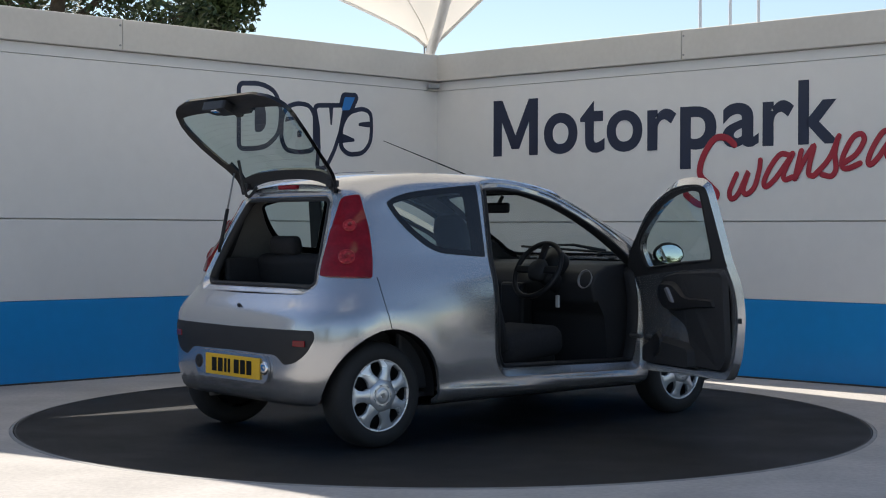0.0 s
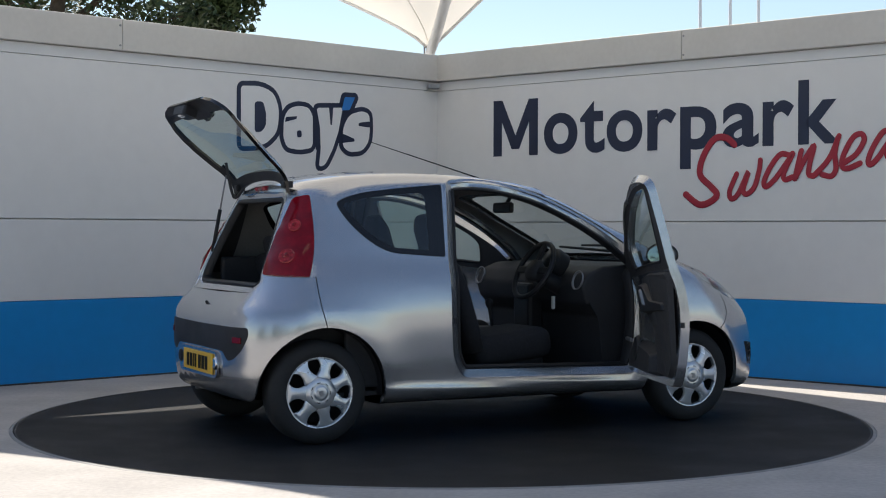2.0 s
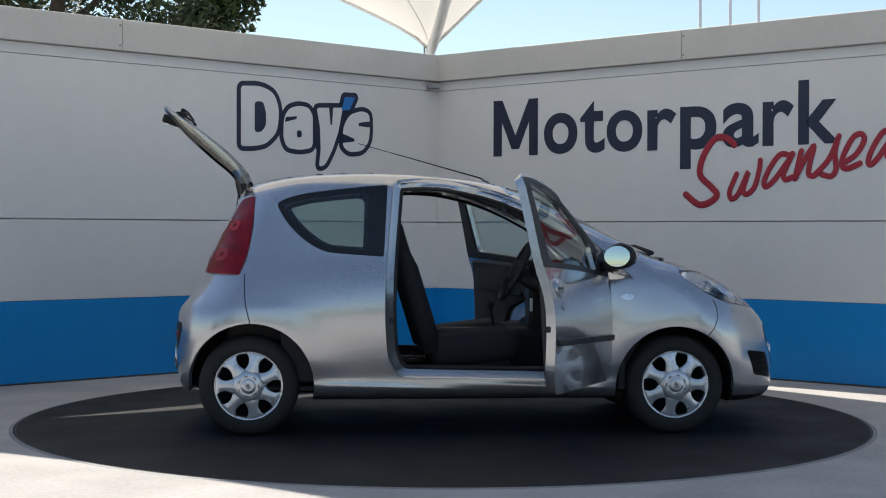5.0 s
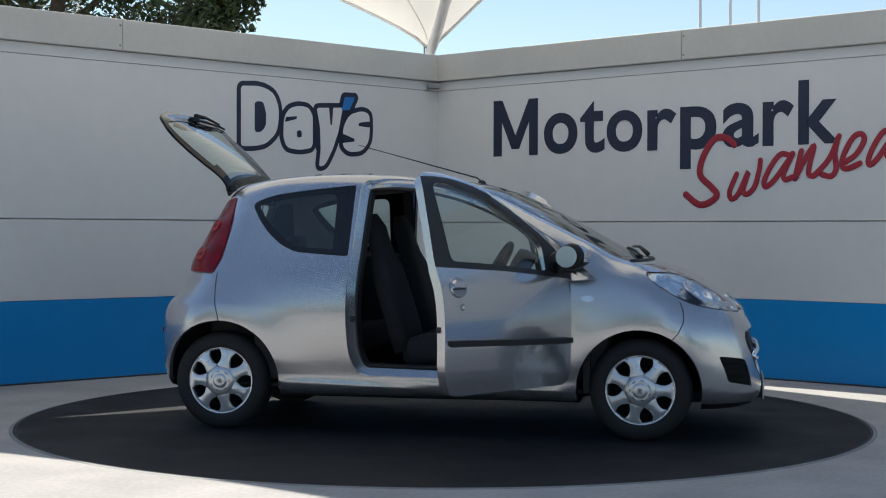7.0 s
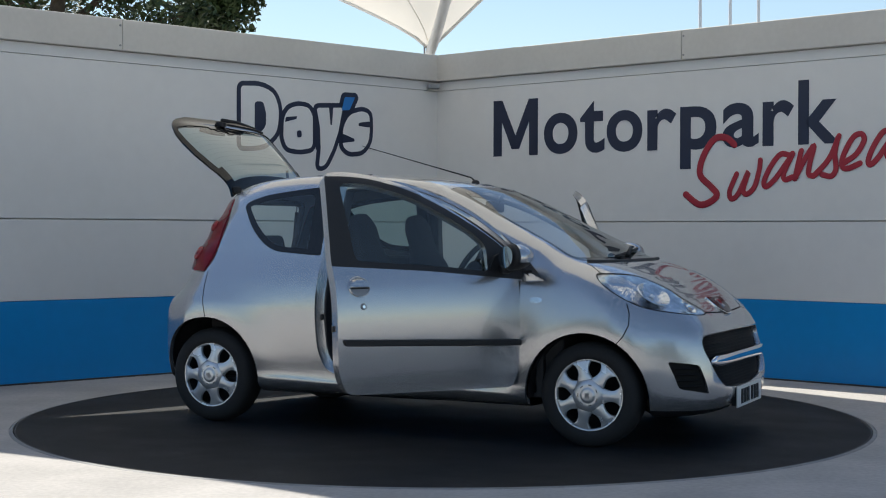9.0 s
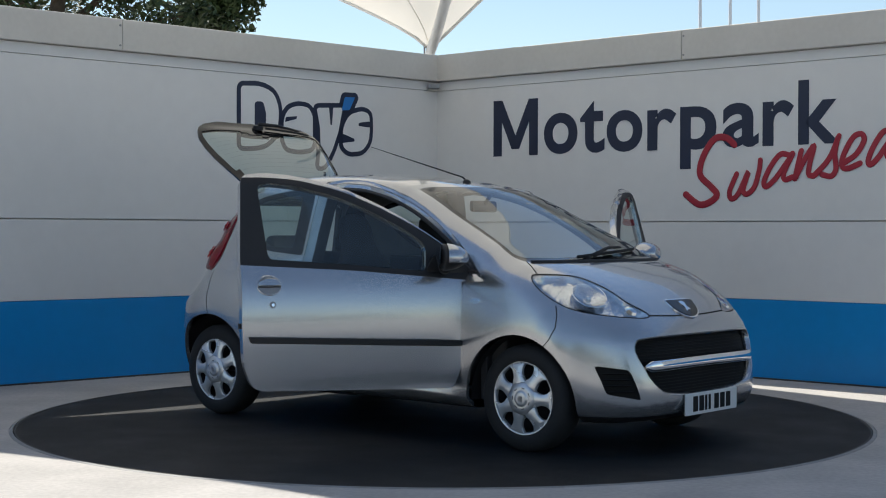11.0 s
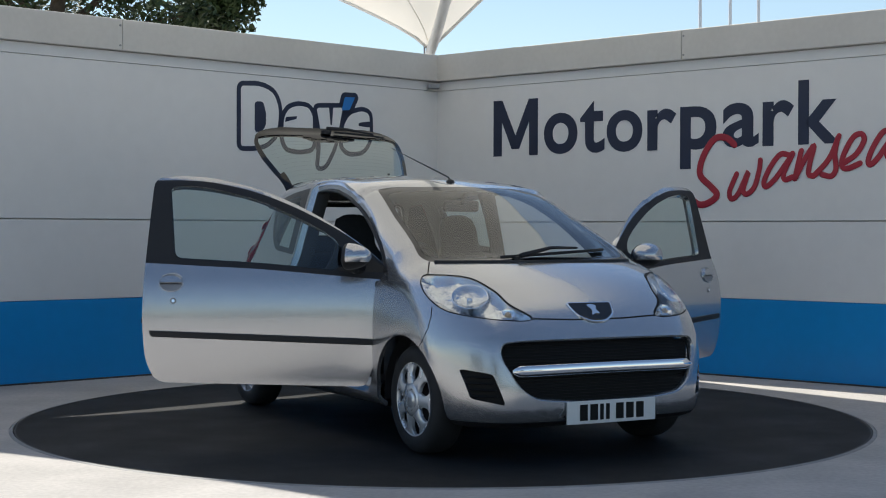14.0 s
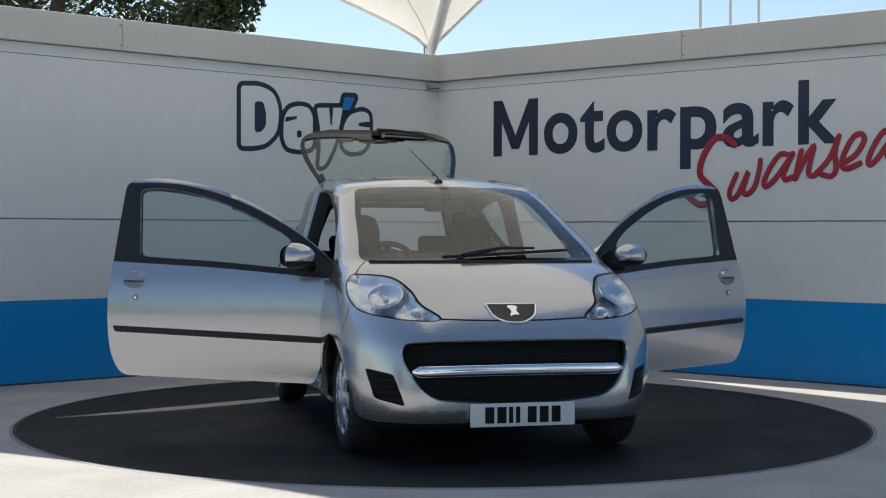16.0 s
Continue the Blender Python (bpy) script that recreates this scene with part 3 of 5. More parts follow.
M_ALLOY = material("silver_wheel_cover", (0.70, 0.71, 0.73), rough=0.26, metal=0.6, vary=0.04, scale=10, coat=0.3)
M_CHROME = material("chrome", (0.85, 0.86, 0.88), rough=0.05, metal=1.0, vary=0.02)
M_MIRROR = material("mirror_glass", (0.78, 0.81, 0.84), rough=0.01, metal=1.0, vary=0.0)
M_TAILRED = material("red_lamp_lens", (0.20, 0.002, 0.008), rough=0.10, vary=0.2, scale=14, spec=0.35)
M_TAILPALE = material("pale_red_lamp_bowl", (0.36, 0.02, 0.025), rough=0.15, vary=0.3, scale=60, spec=0.4)
M_LENS = glass_material("clear_lamp_lens", (0.93, 0.95, 0.96))
M_REFLECT = material("lamp_reflector", (0.74, 0.75, 0.77), rough=0.08, metal=1.0, vary=0.1, scale=30, bump=0.45, bump_scale=40)
M_GLASS = glass_material("tinted_car_glass", (0.66, 0.77, 0.74), 0.08)
M_SCREEN = glass_material("windscreen_glass", (0.80, 0.86, 0.84), 0.07)
M_AMBER = material("pale_amber_bulb", (0.6, 0.42, 0.25), rough=0.15, vary=0.05)
M_PLATEW = material("white_plate", (0.72, 0.72, 0.70), rough=0.35, vary=0.03)
M_PLATEY = material("yellow_plate", (0.78, 0.46, 0.02), rough=0.35, vary=0.03)
M_INK = material("black_plate_ink", (0.008, 0.008, 0.008), rough=0.6, vary=0.05, spec=0.2)
# darker grey paints the handle dish's shade; also the colour of small fittings
M_RECESS = material("recess_shade_and_fitting_grey", (0.24, 0.245, 0.26), rough=0.4, metal=0.3, vary=0.05)
M_PAPER = material("pale_tag", (0.6, 0.6, 0.58), rough=0.6, vary=0.05)

# ---- skin mesh of the right half ----
NU, NC, NT = 86, 18, 74
rear_end, front_end = np.array([-1.15, 0, 0.62]), np.array([1.28, 0, 0.52])
rows_o, rows_d = [], []
theta = np.radians(np.linspace(-90, 90, NT + 1))
for k in range(NC + NU + NC + 1):
    if k < NC:
        o, ph, sg = rear_end, math.pi / 2 * k / NC, -1
    elif k <= NC + NU:
        o, ph, sg = rear_end + (front_end - rear_end) * (k - NC) / NU, math.pi / 2, 1
    else:
        o, ph, sg = front_end, math.pi / 2 * (NC + NU + NC - k) / NC, 1
    ph = max(ph, 1e-3)
    d = np.stack([np.full(NT + 1, sg * math.cos(ph)), -math.sin(ph) * np.cos(theta), math.sin(ph) * np.sin(theta)], -1)
    rows_o.append(np.repeat(o[None], NT + 1, 0))
    rows_d.append(d)
O, D = np.array(rows_o), np.array(rows_d)
lo, hi = np.zeros(O.shape[:2]), np.full(O.shape[:2], 1.5)
for _ in range(22):
    mid_t = (lo + hi) / 2
    Q = O + D * mid_t[..., None]
    inside = skin(Q[..., 0], Q[..., 1], Q[..., 2]) < 0
    lo, hi = np.where(inside, mid_t, lo), np.where(inside, hi, mid_t)
Q = O + D * lo[..., None]
Q[..., 1] = np.minimum(Q[..., 1], 0)
half = bmesh.new()
vg = [[half.verts.new(Q[i, j]) for j in range(NT + 1)] for i in range(Q.shape[0])]
for i in range(Q.shape[0] - 1):
    for j in range(NT):
        half.faces.new((vg[i][j], vg[i + 1][j], vg[i + 1][j + 1], vg[i][j + 1]))
bmesh.ops.remove_doubles(half, verts=half.verts, dist=1e-4)
half.normal_update()
for f in half.faces:
    c = f.calc_center_median()
    if f.normal.dot(c - Vector((min(1.2, max(-1.1, c.x)), 0, 0.6))) < 0:
        f.normal_flip()
half.normal_update()


def bisect_skin(at, top):
    """Finds where the skin is crossed between nought and top."""
    a, b = 0.0, top
    for _ in range(4):
        g = np.linspace(a, b, 25)
        out = at(g) >= 0
        k = int(np.argmax(out)) if out.any() else 24
        a, b = g[max(k - 1, 0)], g[max(k, 1)]
    return float((a + b) / 2)


def side_y(x, z):
    """Half-width of the skin at this place of the side view."""
    return bisect_skin(lambda g: skin(np.full(25, x), g, np.full(25, z)), 0.95)


def front_x(y, z, sg=1):
    """Where the skin ends at the front (or rear) at this width and height."""
    return sg * bisect_skin(lambda g: skin(sg * g, np.full(25, y), np.full(25, z)), 1.9)


def surface_frame(p):
    """A pose on the skin: z out of it, x level."""
    e = 0.004
    at = lambda v: float(skin(np.array([v.x]), np.array([v.y]), np.array([v.z]))[0])
    n = Vector([at(p + Vector(d) * e) - at(p - Vector(d) * e) for d in ((1, 0, 0), (0, 1, 0), (0, 0, 1))]).normalized()
    x = Vector((0, 0, 1)).cross(n).normalized()
    y = n.cross(x)
    return Matrix.Translation(p) @ Matrix((x, y, n)).transposed().to_4x4()


def view(phi):
    a = radians(phi)
    return Vector((-math.sin(a), math.cos(a), 0)), Vector((math.cos(a), math.sin(a), 0))


def inside_poly(u, w, poly):
    res, j = False, len(poly) - 1
    for i in range(len(poly)):
        (x1, y1), (x2, y2) = poly[i][:2], poly[j][:2]
        if (y1 > w) != (y2 > w) and u < (x2 - x1) * (w - y1) / (y2 - y1) + x1:
            res = not res
        j = i
    return res


REGIONS = []


def cut(name, poly, phi, gate):
    """Scores the outline, drawn in the view from phi, into the skin and keeps it as a region."""
    r, v = view(phi)
    poly = [Vector((p[0], p[1])) for p in poly]
    u0, u1, w0, w1 = min(p.x for p in poly), max(p.x for p in poly), min(p.y for p in poly), max(p.y for p in poly)
    cand = set()
    for f in half.faces:
        c = f.calc_center_median()
        if gate(c) and f.normal.dot(v) > -0.3 and u0 - 0.08 < c.dot(r) < u1 + 0.08 and w0 - 0.08 < c.z < w1 + 0.08:
            cand.add(f)
    for i, p in enumerate(poly):
        q = poly[i - 1]
        if (p - q).length < 1e-5:
            continue
        a0, a1, b0, b1 = min(p.x, q.x) - 0.001, max(p.x, q.x) + 0.001, min(p.y, q.y) - 0.001, max(p.y, q.y) + 0.001
        n2 = Vector((-(p - q).y, (p - q).x)).normalized()
        pick = []
        for f in cand:
            us = [x.co.dot(r) for x in f.verts]
            ws = [x.co.z for x in f.verts]
            if min(us) <= a1 and max(us) >= a0 and min(ws) <= b1 and max(ws) >= b0:
                ds = [(uu - q.x) * n2.x + (ww - q.y) * n2.y for uu, ww in zip(us, ws)]
                if min(ds) < -1e-5 and max(ds) > 1e-5:
                    pick.append(f)
        if not pick:
            continue
        cand -= set(pick)
        es, vs = {e for f in pick for e in f.edges}, {x for f in pick for x in f.verts}
        res = bmesh.ops.bisect_plane(half, geom=pick + list(es) + list(vs), dist=1e-5, plane_co=r * q.x + Vector((0, 0, q.y)), plane_no=r * n2.x + Vector((0, 0, n2.y)))
        cand |= {g for g in res["geom"] if isinstance(g, bmesh.types.BMFace)}
        cand = {f for f in cand if f.is_valid}
    REGIONS.append((name, poly, r, v, gate))


def strip(line, w):
    """A thin outline round an open line, for a panel gap."""
    L = [Vector(p) for p in line]
    a, b = [], []
    for i, p in enumerate(L):
        t = (L[min(i + 1, len(L) - 1)] - L[max(i - 1, 0)]).normalized()
        n = Vector((-t.y, t.x)) * w / 2
        a.append(p + n)
        b.append(p - n)
    return a + b[::-1]


def shrink(poly, d):
    return grow(poly, -d)


right_side = lambda c: c.y < -0.33
at_front = lambda c: c.x > 1.2
at_screen = lambda c: c.x > 0.15 and c.z > 0.9
at_rear = lambda c: c.x < -1.08
REAR_ARCH = [(-1.157 + 0.342 * math.cos(a), 0.272 + 0.342 * math.sin(a)) for a in np.linspace(-0.5, math.pi + 0.5, 30)] + [(-1.40, 0.05), (-0.90, 0.05)]
FRONT_ARCH = [(1.163 + 0.333 * math.cos(a), 0.262 + 0.333 * math.sin(a)) for a in np.linspace(-0.5, math.pi + 0.5, 30)] + [(0.90, 0.05), (1.42, 0.05)]
DOOR = rounded([(-0.385, 1.395), (-0.408, 1.143), (-0.428, 0.895), (-0.436, 0.647), (-0.42, 0.43), (-0.36, 0.318), (0.752, 0.296), (0.788, 0.40), (0.806, 0.60), (0.803, 0.76), (0.80, 0.848),
                (0.935, 0.856), (0.75, 1.035), (0.56, 1.165), (0.368, 1.268), (0.172, 1.345), (-0.054, 1.397), (-0.24, 1.408)],
               [0.05, 0.1, 0.1, 0.1, 0.1, 0.08, 0.04, 0.1, 0.1, 0.05, 0.01, 0.01, 0.1, 0.1, 0.1, 0.1, 0.1, 0.05], 4)
DOOR_PANEL = rounded([(-0.352, 1.388), (-0.374, 1.143), (-0.394, 0.895), (-0.402, 0.647), (-0.388, 0.45), (-0.335, 0.332), (0.747, 0.302), (0.783, 0.40), (0.800, 0.60), (0.798, 0.76), (0.795, 0.852),
                      (0.925, 0.860), (0.745, 1.031), (0.557, 1.160), (0.366, 1.263), (0.170, 1.340), (-0.056, 1.392), (-0.22, 1.402)],
                     [0.05, 0.1, 0.1, 0.1, 0.1, 0.08, 0.04, 0.1, 0.1, 0.05, 0.01, 0.01, 0.1, 0.1, 0.1, 0.1, 0.1, 0.05], 4)
DOOR_BLACK = rounded([(-0.448, 1.372), (-0.451, 1.143), (-0.450, 0.948), (0.2, 0.914), (0.80, 0.862), (0.922, 0.862), (0.744, 1.029), (0.550, 1.152), (0.356, 1.248), (0.165, 1.321), (-0.058, 1.370), (-0.22, 1.378)],
                     [0.04, 0.1, 0.02, 0.1, 0.02, 0.01, 0.1, 0.1, 0.1, 0.1, 0.1, 0.05], 4)
DOOR_GLASS = rounded([(-0.272, 1.338), (-0.243, 0.968), (0.2, 0.942), (0.60, 0.906), (0.625, 1.04), (0.525, 1.115), (0.335, 1.212), (0.155, 1.286), (-0.062, 1.338), (-0.2, 1.35)],
                     [0.05, 0.04, 0.1, 0.03, 0.1, 0.1, 0.1, 0.1, 0.1, 0.05], 4)
QUARTER = rounded([(-1.03, 1.262), (-0.975, 1.292), (-0.876, 1.32), (-0.682, 1.345), (-0.415, 1.37), (-0.438, 0.973), (-0.553, 0.980), (-0.746, 0.995), (-0.827, 1.03), (-0.908, 1.093), (-0.975, 1.168)],
                  [0.05, 0.05, 0.1, 0.1, 0.015, 0.015, 0.1, 0.08, 0.06, 0.1, 0.1], 4)
QUARTER_GLASS = rounded([(-0.99, 1.255), (-0.955, 1.266), (-0.86, 1.29), (-0.68, 1.312), (-0.52, 1.325), (-0.53, 1.01), (-0.553, 1.012), (-0.735, 1.025), (-0.80, 1.056), (-0.885, 1.122), (-0.945, 1.188)],
                        [0.03, 0.05, 0.1, 0.1, 0.05, 0.05, 0.03, 0.08, 0.06, 0.1, 0.1], 4)
TAIL = rounded([(-0.349, 0.874), (-0.372, 1.09), (-0.440, 1.305), (-0.535, 1.29), (-0.578, 1.12), (-0.618, 0.88)], [0.01, 0.2, 0.02, 0.03, 0.2, 0.02], 4)
HATCH_HOLE = rounded([(-0.05, 0.778), (0.49, 0.785), (0.548, 0.835), (0.535, 0.89), (0.508, 1.02), (0.472, 1.15), (0.425, 1.285), (0.375, 1.32), (-0.05, 1.335)], [0.0, 0.05, 0.05, 0.05, 0.1, 0.1, 0.05, 0.05, 0.0], 4)
BAND = rounded([(-0.05, 0.607), (0.655, 0.613), (0.665, 0.57), (0.615, 0.49), (0.545, 0.445), (0.46, 0.43), (0.40, 0.478), (-0.05, 0.482)], [0.0, 0.02, 0.03, 0.04, 0.03, 0.03, 0.03, 0.0], 3)
HEAD = smooth_line([(0.345, 0.884), (0.40, 0.893), (0.575, 0.880), (0.718, 0.820), (0.808, 0.756), (0.922, 0.692), (0.79, 0.692), (0.557, 0.722), (0.445, 0.766), (0.364, 0.832)], 4, True)
GRILLE = rounded([(0.05, 0.597), (-0.45, 0.594), (-0.55, 0.585), (-0.575, 0.545), (-0.565, 0.49), (-0.50, 0.37), (-0.42, 0.312), (-0.2, 0.289), (0.05, 0.286)], [0.0, 0.1, 0.03, 0.03, 0.05, 0.06, 0.08, 0.1, 0.0], 4)
FOG = rounded([(-0.718, 0.458), (-0.608, 0.437), (-0.558, 0.288), (-0.682, 0.318)], 0.015, 3)
SCREEN = rounded([(0.05, 1.368), (-0.40, 1.362), (-0.515, 1.345), (-0.565, 1.22), (-0.60, 1.09), (-0.635, 0.985), (-0.62, 0.957), (-0.40, 0.954), (0.05, 0.958)], [0.0, 0.1, 0.03, 0.1, 0.1, 0.03, 0.02, 0.1, 0.0], 4)
SCREEN_GLASS = rounded([(0.05, 1.345), (-0.40, 1.338), (-0.490, 1.322), (-0.540, 1.21), (-0.575, 1.085), (-0.605, 0.995), (-0.58, 0.978), (-0.40, 0.975), (0.05, 0.979)], [0.0, 0.1, 0.03, 0.1, 0.1, 0.02, 0.02, 0.1, 0.0], 4)
cut("arch", REAR_ARCH, -90, right_side)
cut("arch", FRONT_ARCH, -90, right_side)
cut("door_glass", DOOR_GLASS, -90, right_side)
cut("door", DOOR_PANEL, -90, right_side)
cut("door_black", DOOR_BLACK, -90, lambda c: c.y < -0.33 and inside_poly(c.x, c.z, DOOR_PANEL))
REGIONS[-1], REGIONS[-2] = REGIONS[-2], REGIONS[-1]
cut("door_gap", DOOR, -90, right_side)
cut("quarter_glass", QUARTER_GLASS, -90, right_side)
cut("quarter_black", QUARTER, -90, right_side)
cut("hatch", HATCH_HOLE, 180, at_rear)
cut("tail", TAIL, -135, at_rear)
cut("band", BAND, 180, at_rear)
cut("head", HEAD, -45, lambda c: c.x > 1.0 and c.y < -0.2)
cut("head_gap", grow(HEAD, 0.006), -45, lambda c: c.x > 1.0 and c.y < -0.2)
cut("grille", GRILLE, 0, at_front)
cut("fog", FOG, 0, at_front)
cut("screen_glass", SCREEN_GLASS, 0, at_screen)
cut("screen_black", SCREEN, 0, at_screen)
cut("gap_1", strip([(0.02, 0.682), (-0.15, 0.683), (-0.37, 0.692)], 0.007), 0, at_front)
cut("gap_2", strip([(0.335, 0.957), (0.352, 0.935), (0.372, 0.893)], 0.006), -45, lambda c: c.x > 0.95 and c.y < -0.3)
cut("gap_3", strip([(1.375, 0.745), (1.393, 0.70), (1.397, 0.64), (1.37, 0.58), (1.315, 0.52)], 0.005), -90, right_side)
cut("gap_4", strip([(-1.192, 0.876), (-1.192, 0.80), (-1.183, 0.71), (-1.155, 0.60)], 0.005), -90, right_side)

bmesh.ops.bisect_plane(half, geom=half.verts[:] + half.edges[:] + half.faces[:], dist=1e-5, plane_co=(0, 0, 0.205), plane_no=(0, 0, 1))
LOT = {}
for f in half.faces:
    c = f.calc_center_median()
    name = "body"
    for nm, poly, r, v, gate in REGIONS:
        if gate(c) and f.normal.dot(v) > -0.3 and inside_poly(c.dot(r), c.z, poly):
            name = nm
            break
    if name == "body" and c.z < 0.205:
        name = "under"
    LOT.setdefault(name, []).append(f)
half.verts.index_update()
half.verts.ensure_lookup_table()


def take(names, side="both", inset=0.0):
    """The named regions of the skin as a mesh: right side, left side or both."""
    bm = bmesh.new()
    for flip in ((False,) if side == "right" else (True,) if side == "left" else (False, True)):
        vmap = {}
        for nm in names.split():
            for f in LOT.get(nm, ()):
                vs = []
                for x in f.verts:
                    if x.index not in vmap:
                        co = x.co - x.normal * inset
                        vmap[x.index] = bm.verts.new((co.x, -co.y if flip else co.y, co.z))
                    vs.append(vmap[x.index])
                bm.faces.new(vs[::-1] if flip else vs)
    if side == "both":
        bmesh.ops.remove_doubles(bm, verts=[v for v in bm.verts if abs(v.co.y) < 2e-3], dist=1.5e-3)
    bm.normal_update()
    return bm


def shell(bm, th, inner=0, rim=0):
    """Gives a sheet its thickness, inwards."""
    faces = bm.faces[:]
    edges = [e for e in bm.edges if len(e.link_faces) == 1]
    old = bm.verts[:]
    nrm = skin_normals([v.co for v in old])
    twin = {v: bm.verts.new(v.co - Vector(n) * th) for v, n in zip(old, nrm)}
    for e in edges:
        a, b = e.verts
        l = e.link_loops[0]
        if l.vert is not a:
            a, b = b, a
        nf = bm.faces.new((b, a, twin[a], twin[b]))
        nf.material_index = rim
    for f in faces:
        nf = bm.faces.new([twin[v] for v in f.verts][::-1])
        nf.material_index, nf.smooth = inner, True
    bm.normal_update()
    return bm


def skin_part(name, bm, mats, parent, label="", angle=35):
    return part(name, bm, mats, parent, label, sharp=angle, fix=False)


def true_normals(ob, m=None):
    """Shades the outer faces by the skin's own normals, so that scored edges leave no dents."""
    me = ob.data
    co = np.empty(len(me.vertices) * 3)
    me.vertices.foreach_get("co", co)
    co = co.reshape(-1, 3)
    if m is not None:
        back = np.array(m.inverted())
        co = co @ back[:3, :3].T + back[:3, 3]
    near = np.abs(skin(co[:, 0], co[:, 1], co[:, 2])) < 0.004
    nv = sum(skin_normals(co + np.array(d) * 0.012) for d in ((1, 0, 0), (-1, 0, 0), (0, 0, 1), (0, 0, -1)))
    nv = nv / np.maximum(np.linalg.norm(nv, axis=1, keepdims=True), 1e-9)
    if m is not None:
        nv = nv @ np.array(m)[:3, :3].T
    pn = np.empty(len(me.polygons) * 3)
    me.polygons.foreach_get("normal", pn)
    tot = np.empty(len(me.polygons), int)
    me.polygons.foreach_get("loop_total", tot)
    pn = np.repeat(pn.reshape(-1, 3), tot, 0)
    lv = np.empty(len(me.loops), int)
    me.loops.foreach_get("vertex_index", lv)
    start = np.concatenate([[0], np.cumsum(tot)[:-1]])
    good = np.repeat(np.logical_and.reduceat(near[lv], start), tot) & ((nv[lv] * pn).sum(1) > -0.5)
    me.normals_split_custom_set(np.where(good[:, None], nv[lv], 0.0).tolist())


# ---- the car ----
car = new("car")
tagged(car, "silver three-door hatchback with both doors and tailgate open", "car")
true_normals(skin_part("body", shell(take("body"), 0.022, 1), [M_SILVER, M_HEADLINER], car))
skin_part("underbody", take("under"), M_TRIM, car, "black underbody")
skin_part("panel_gap", take("gap_1", inset=0.004), M_INK, car, "dark panel gap")
for nm in ("gap_2", "gap_3", "gap_4"):
    for sd in ("right", "left"):
        skin_part("panel_gap", take(nm, sd, inset=0.004), M_INK, car, "dark panel gap")
skin_part("bumper_insert", shell(take("band"), 0.02), M_TRIM, car, "black plastic rear bumper insert")
for sd in ("right", "left"):
    skin_part("lamp_gap", take("head_gap", sd, inset=0.004), M_INK, car, "dark gap round the headlamp")
ws = skin_part("windscreen", take("screen_glass"), M_SCREEN, car, "clear raked windscreen")
skin_part("screen_border", shell(take("screen_black", inset=0.001), 0.006), M_GLOSSBLACK, ws, "black screen border")
for s, nm in (("right", -1), ("left", 1)):
    qw = skin_part("quarter_window", take("quarter_glass", s), M_GLASS, car, "tinted fixed quarter window")
    skin_part("window_border", shell(take("quarter_black", s), 0.006), M_GLOSSBLACK, qw, "gloss black border")
    bm = take("tail", s, inset=-0.004)
    rr = view(-135)[0]
    nrm = skin_normals([v.co for v in bm.verts])
    for v, n in zip(bm.verts[:], nrm):
        u = Vector((v.co.x, -abs(v.co.y), 0)).dot(rr)
        lo_u = float(np.interp(v.co.z, [0.874, 1.09, 1.305], [-0.618, -0.585, -0.50]))
        hi_u = float(np.interp(v.co.z, [0.874, 1.09, 1.305], [-0.349, -0.372, -0.440]))
        e = max(0.0, 1 - ((u - (lo_u + hi_u) / 2) / ((hi_u - lo_u) / 2 + 0.006)) ** 2) ** 0.5
        v.co += Vector(n) * e * (0.034 * math.exp(-((v.co.z - 0.965) / 0.075) ** 2) + 0.024 * math.exp(-((v.co.z - 1.13) / 0.07) ** 2))
    bm.normal_update()
    tl = skin_part("tail_lamp", shell(bm, 0.03, 1), [M_TAILRED, M_INSIDE], car, "tall red tail lamp with two bulging lenses")
    for lz, lift, rad in ((0.965, 0.034, 0.044), (1.13, 0.026, 0.036)):
        ly = min(np.linspace(0.40, 0.74, 69), key=lambda g: abs(0.7071 * (front_x(g, lz, -1) + g) - float(np.interp(lz, [0.874, 1.09, 1.305], [-0.4835, -0.4785, -0.47]))))
        lm = surface_frame(Vector((front_x(float(ly), lz, -1), nm * float(ly), lz))) @ pose(0, 0, lift)
        bowl = part("lamp_bowl", lathe([(rad, 0.001), (rad * 0.9, 0.0075), (rad * 0.78, 0.0045), (rad * 0.5, 0.0075), (rad * 0.2, 0.009), (0.001, 0.0095)], 28, m=lm), M_TAILPALE, tl, "pale red round lamp bowl", smooth=True)
        part("bulb_holder", lathe([(rad * 0.3, 0.007), (rad * 0.27, 0.012), (0.001, 0.013)], 16, m=lm), M_TAILRED, bowl, smooth=True)


def inset_ring(outline, steps, s):
    """A lining that follows the door outline: steps of (inset, depth)."""
    bm = bmesh.new()
    rings = []
    for ins, dep in steps:
        pts = shrink(outline, ins) if ins else outline
        rings.append([bm.verts.new((p.x, s * (side_y(p.x, p.y) - dep), p.y)) for p in pts])
    for a, b in zip(rings, rings[1:]):
        for k in range(len(a)):
            bm.faces.new((a[k], a[(k + 1) % len(a)], b[(k + 1) % len(a)], b[k]))
    return bm


def oval(cx, cz, a, b, n=24):
    return [Vector((cx + a * math.cos(2 * math.pi * k / n), cz + b * math.sin(2 * math.pi * k / n))) for k in range(n)]


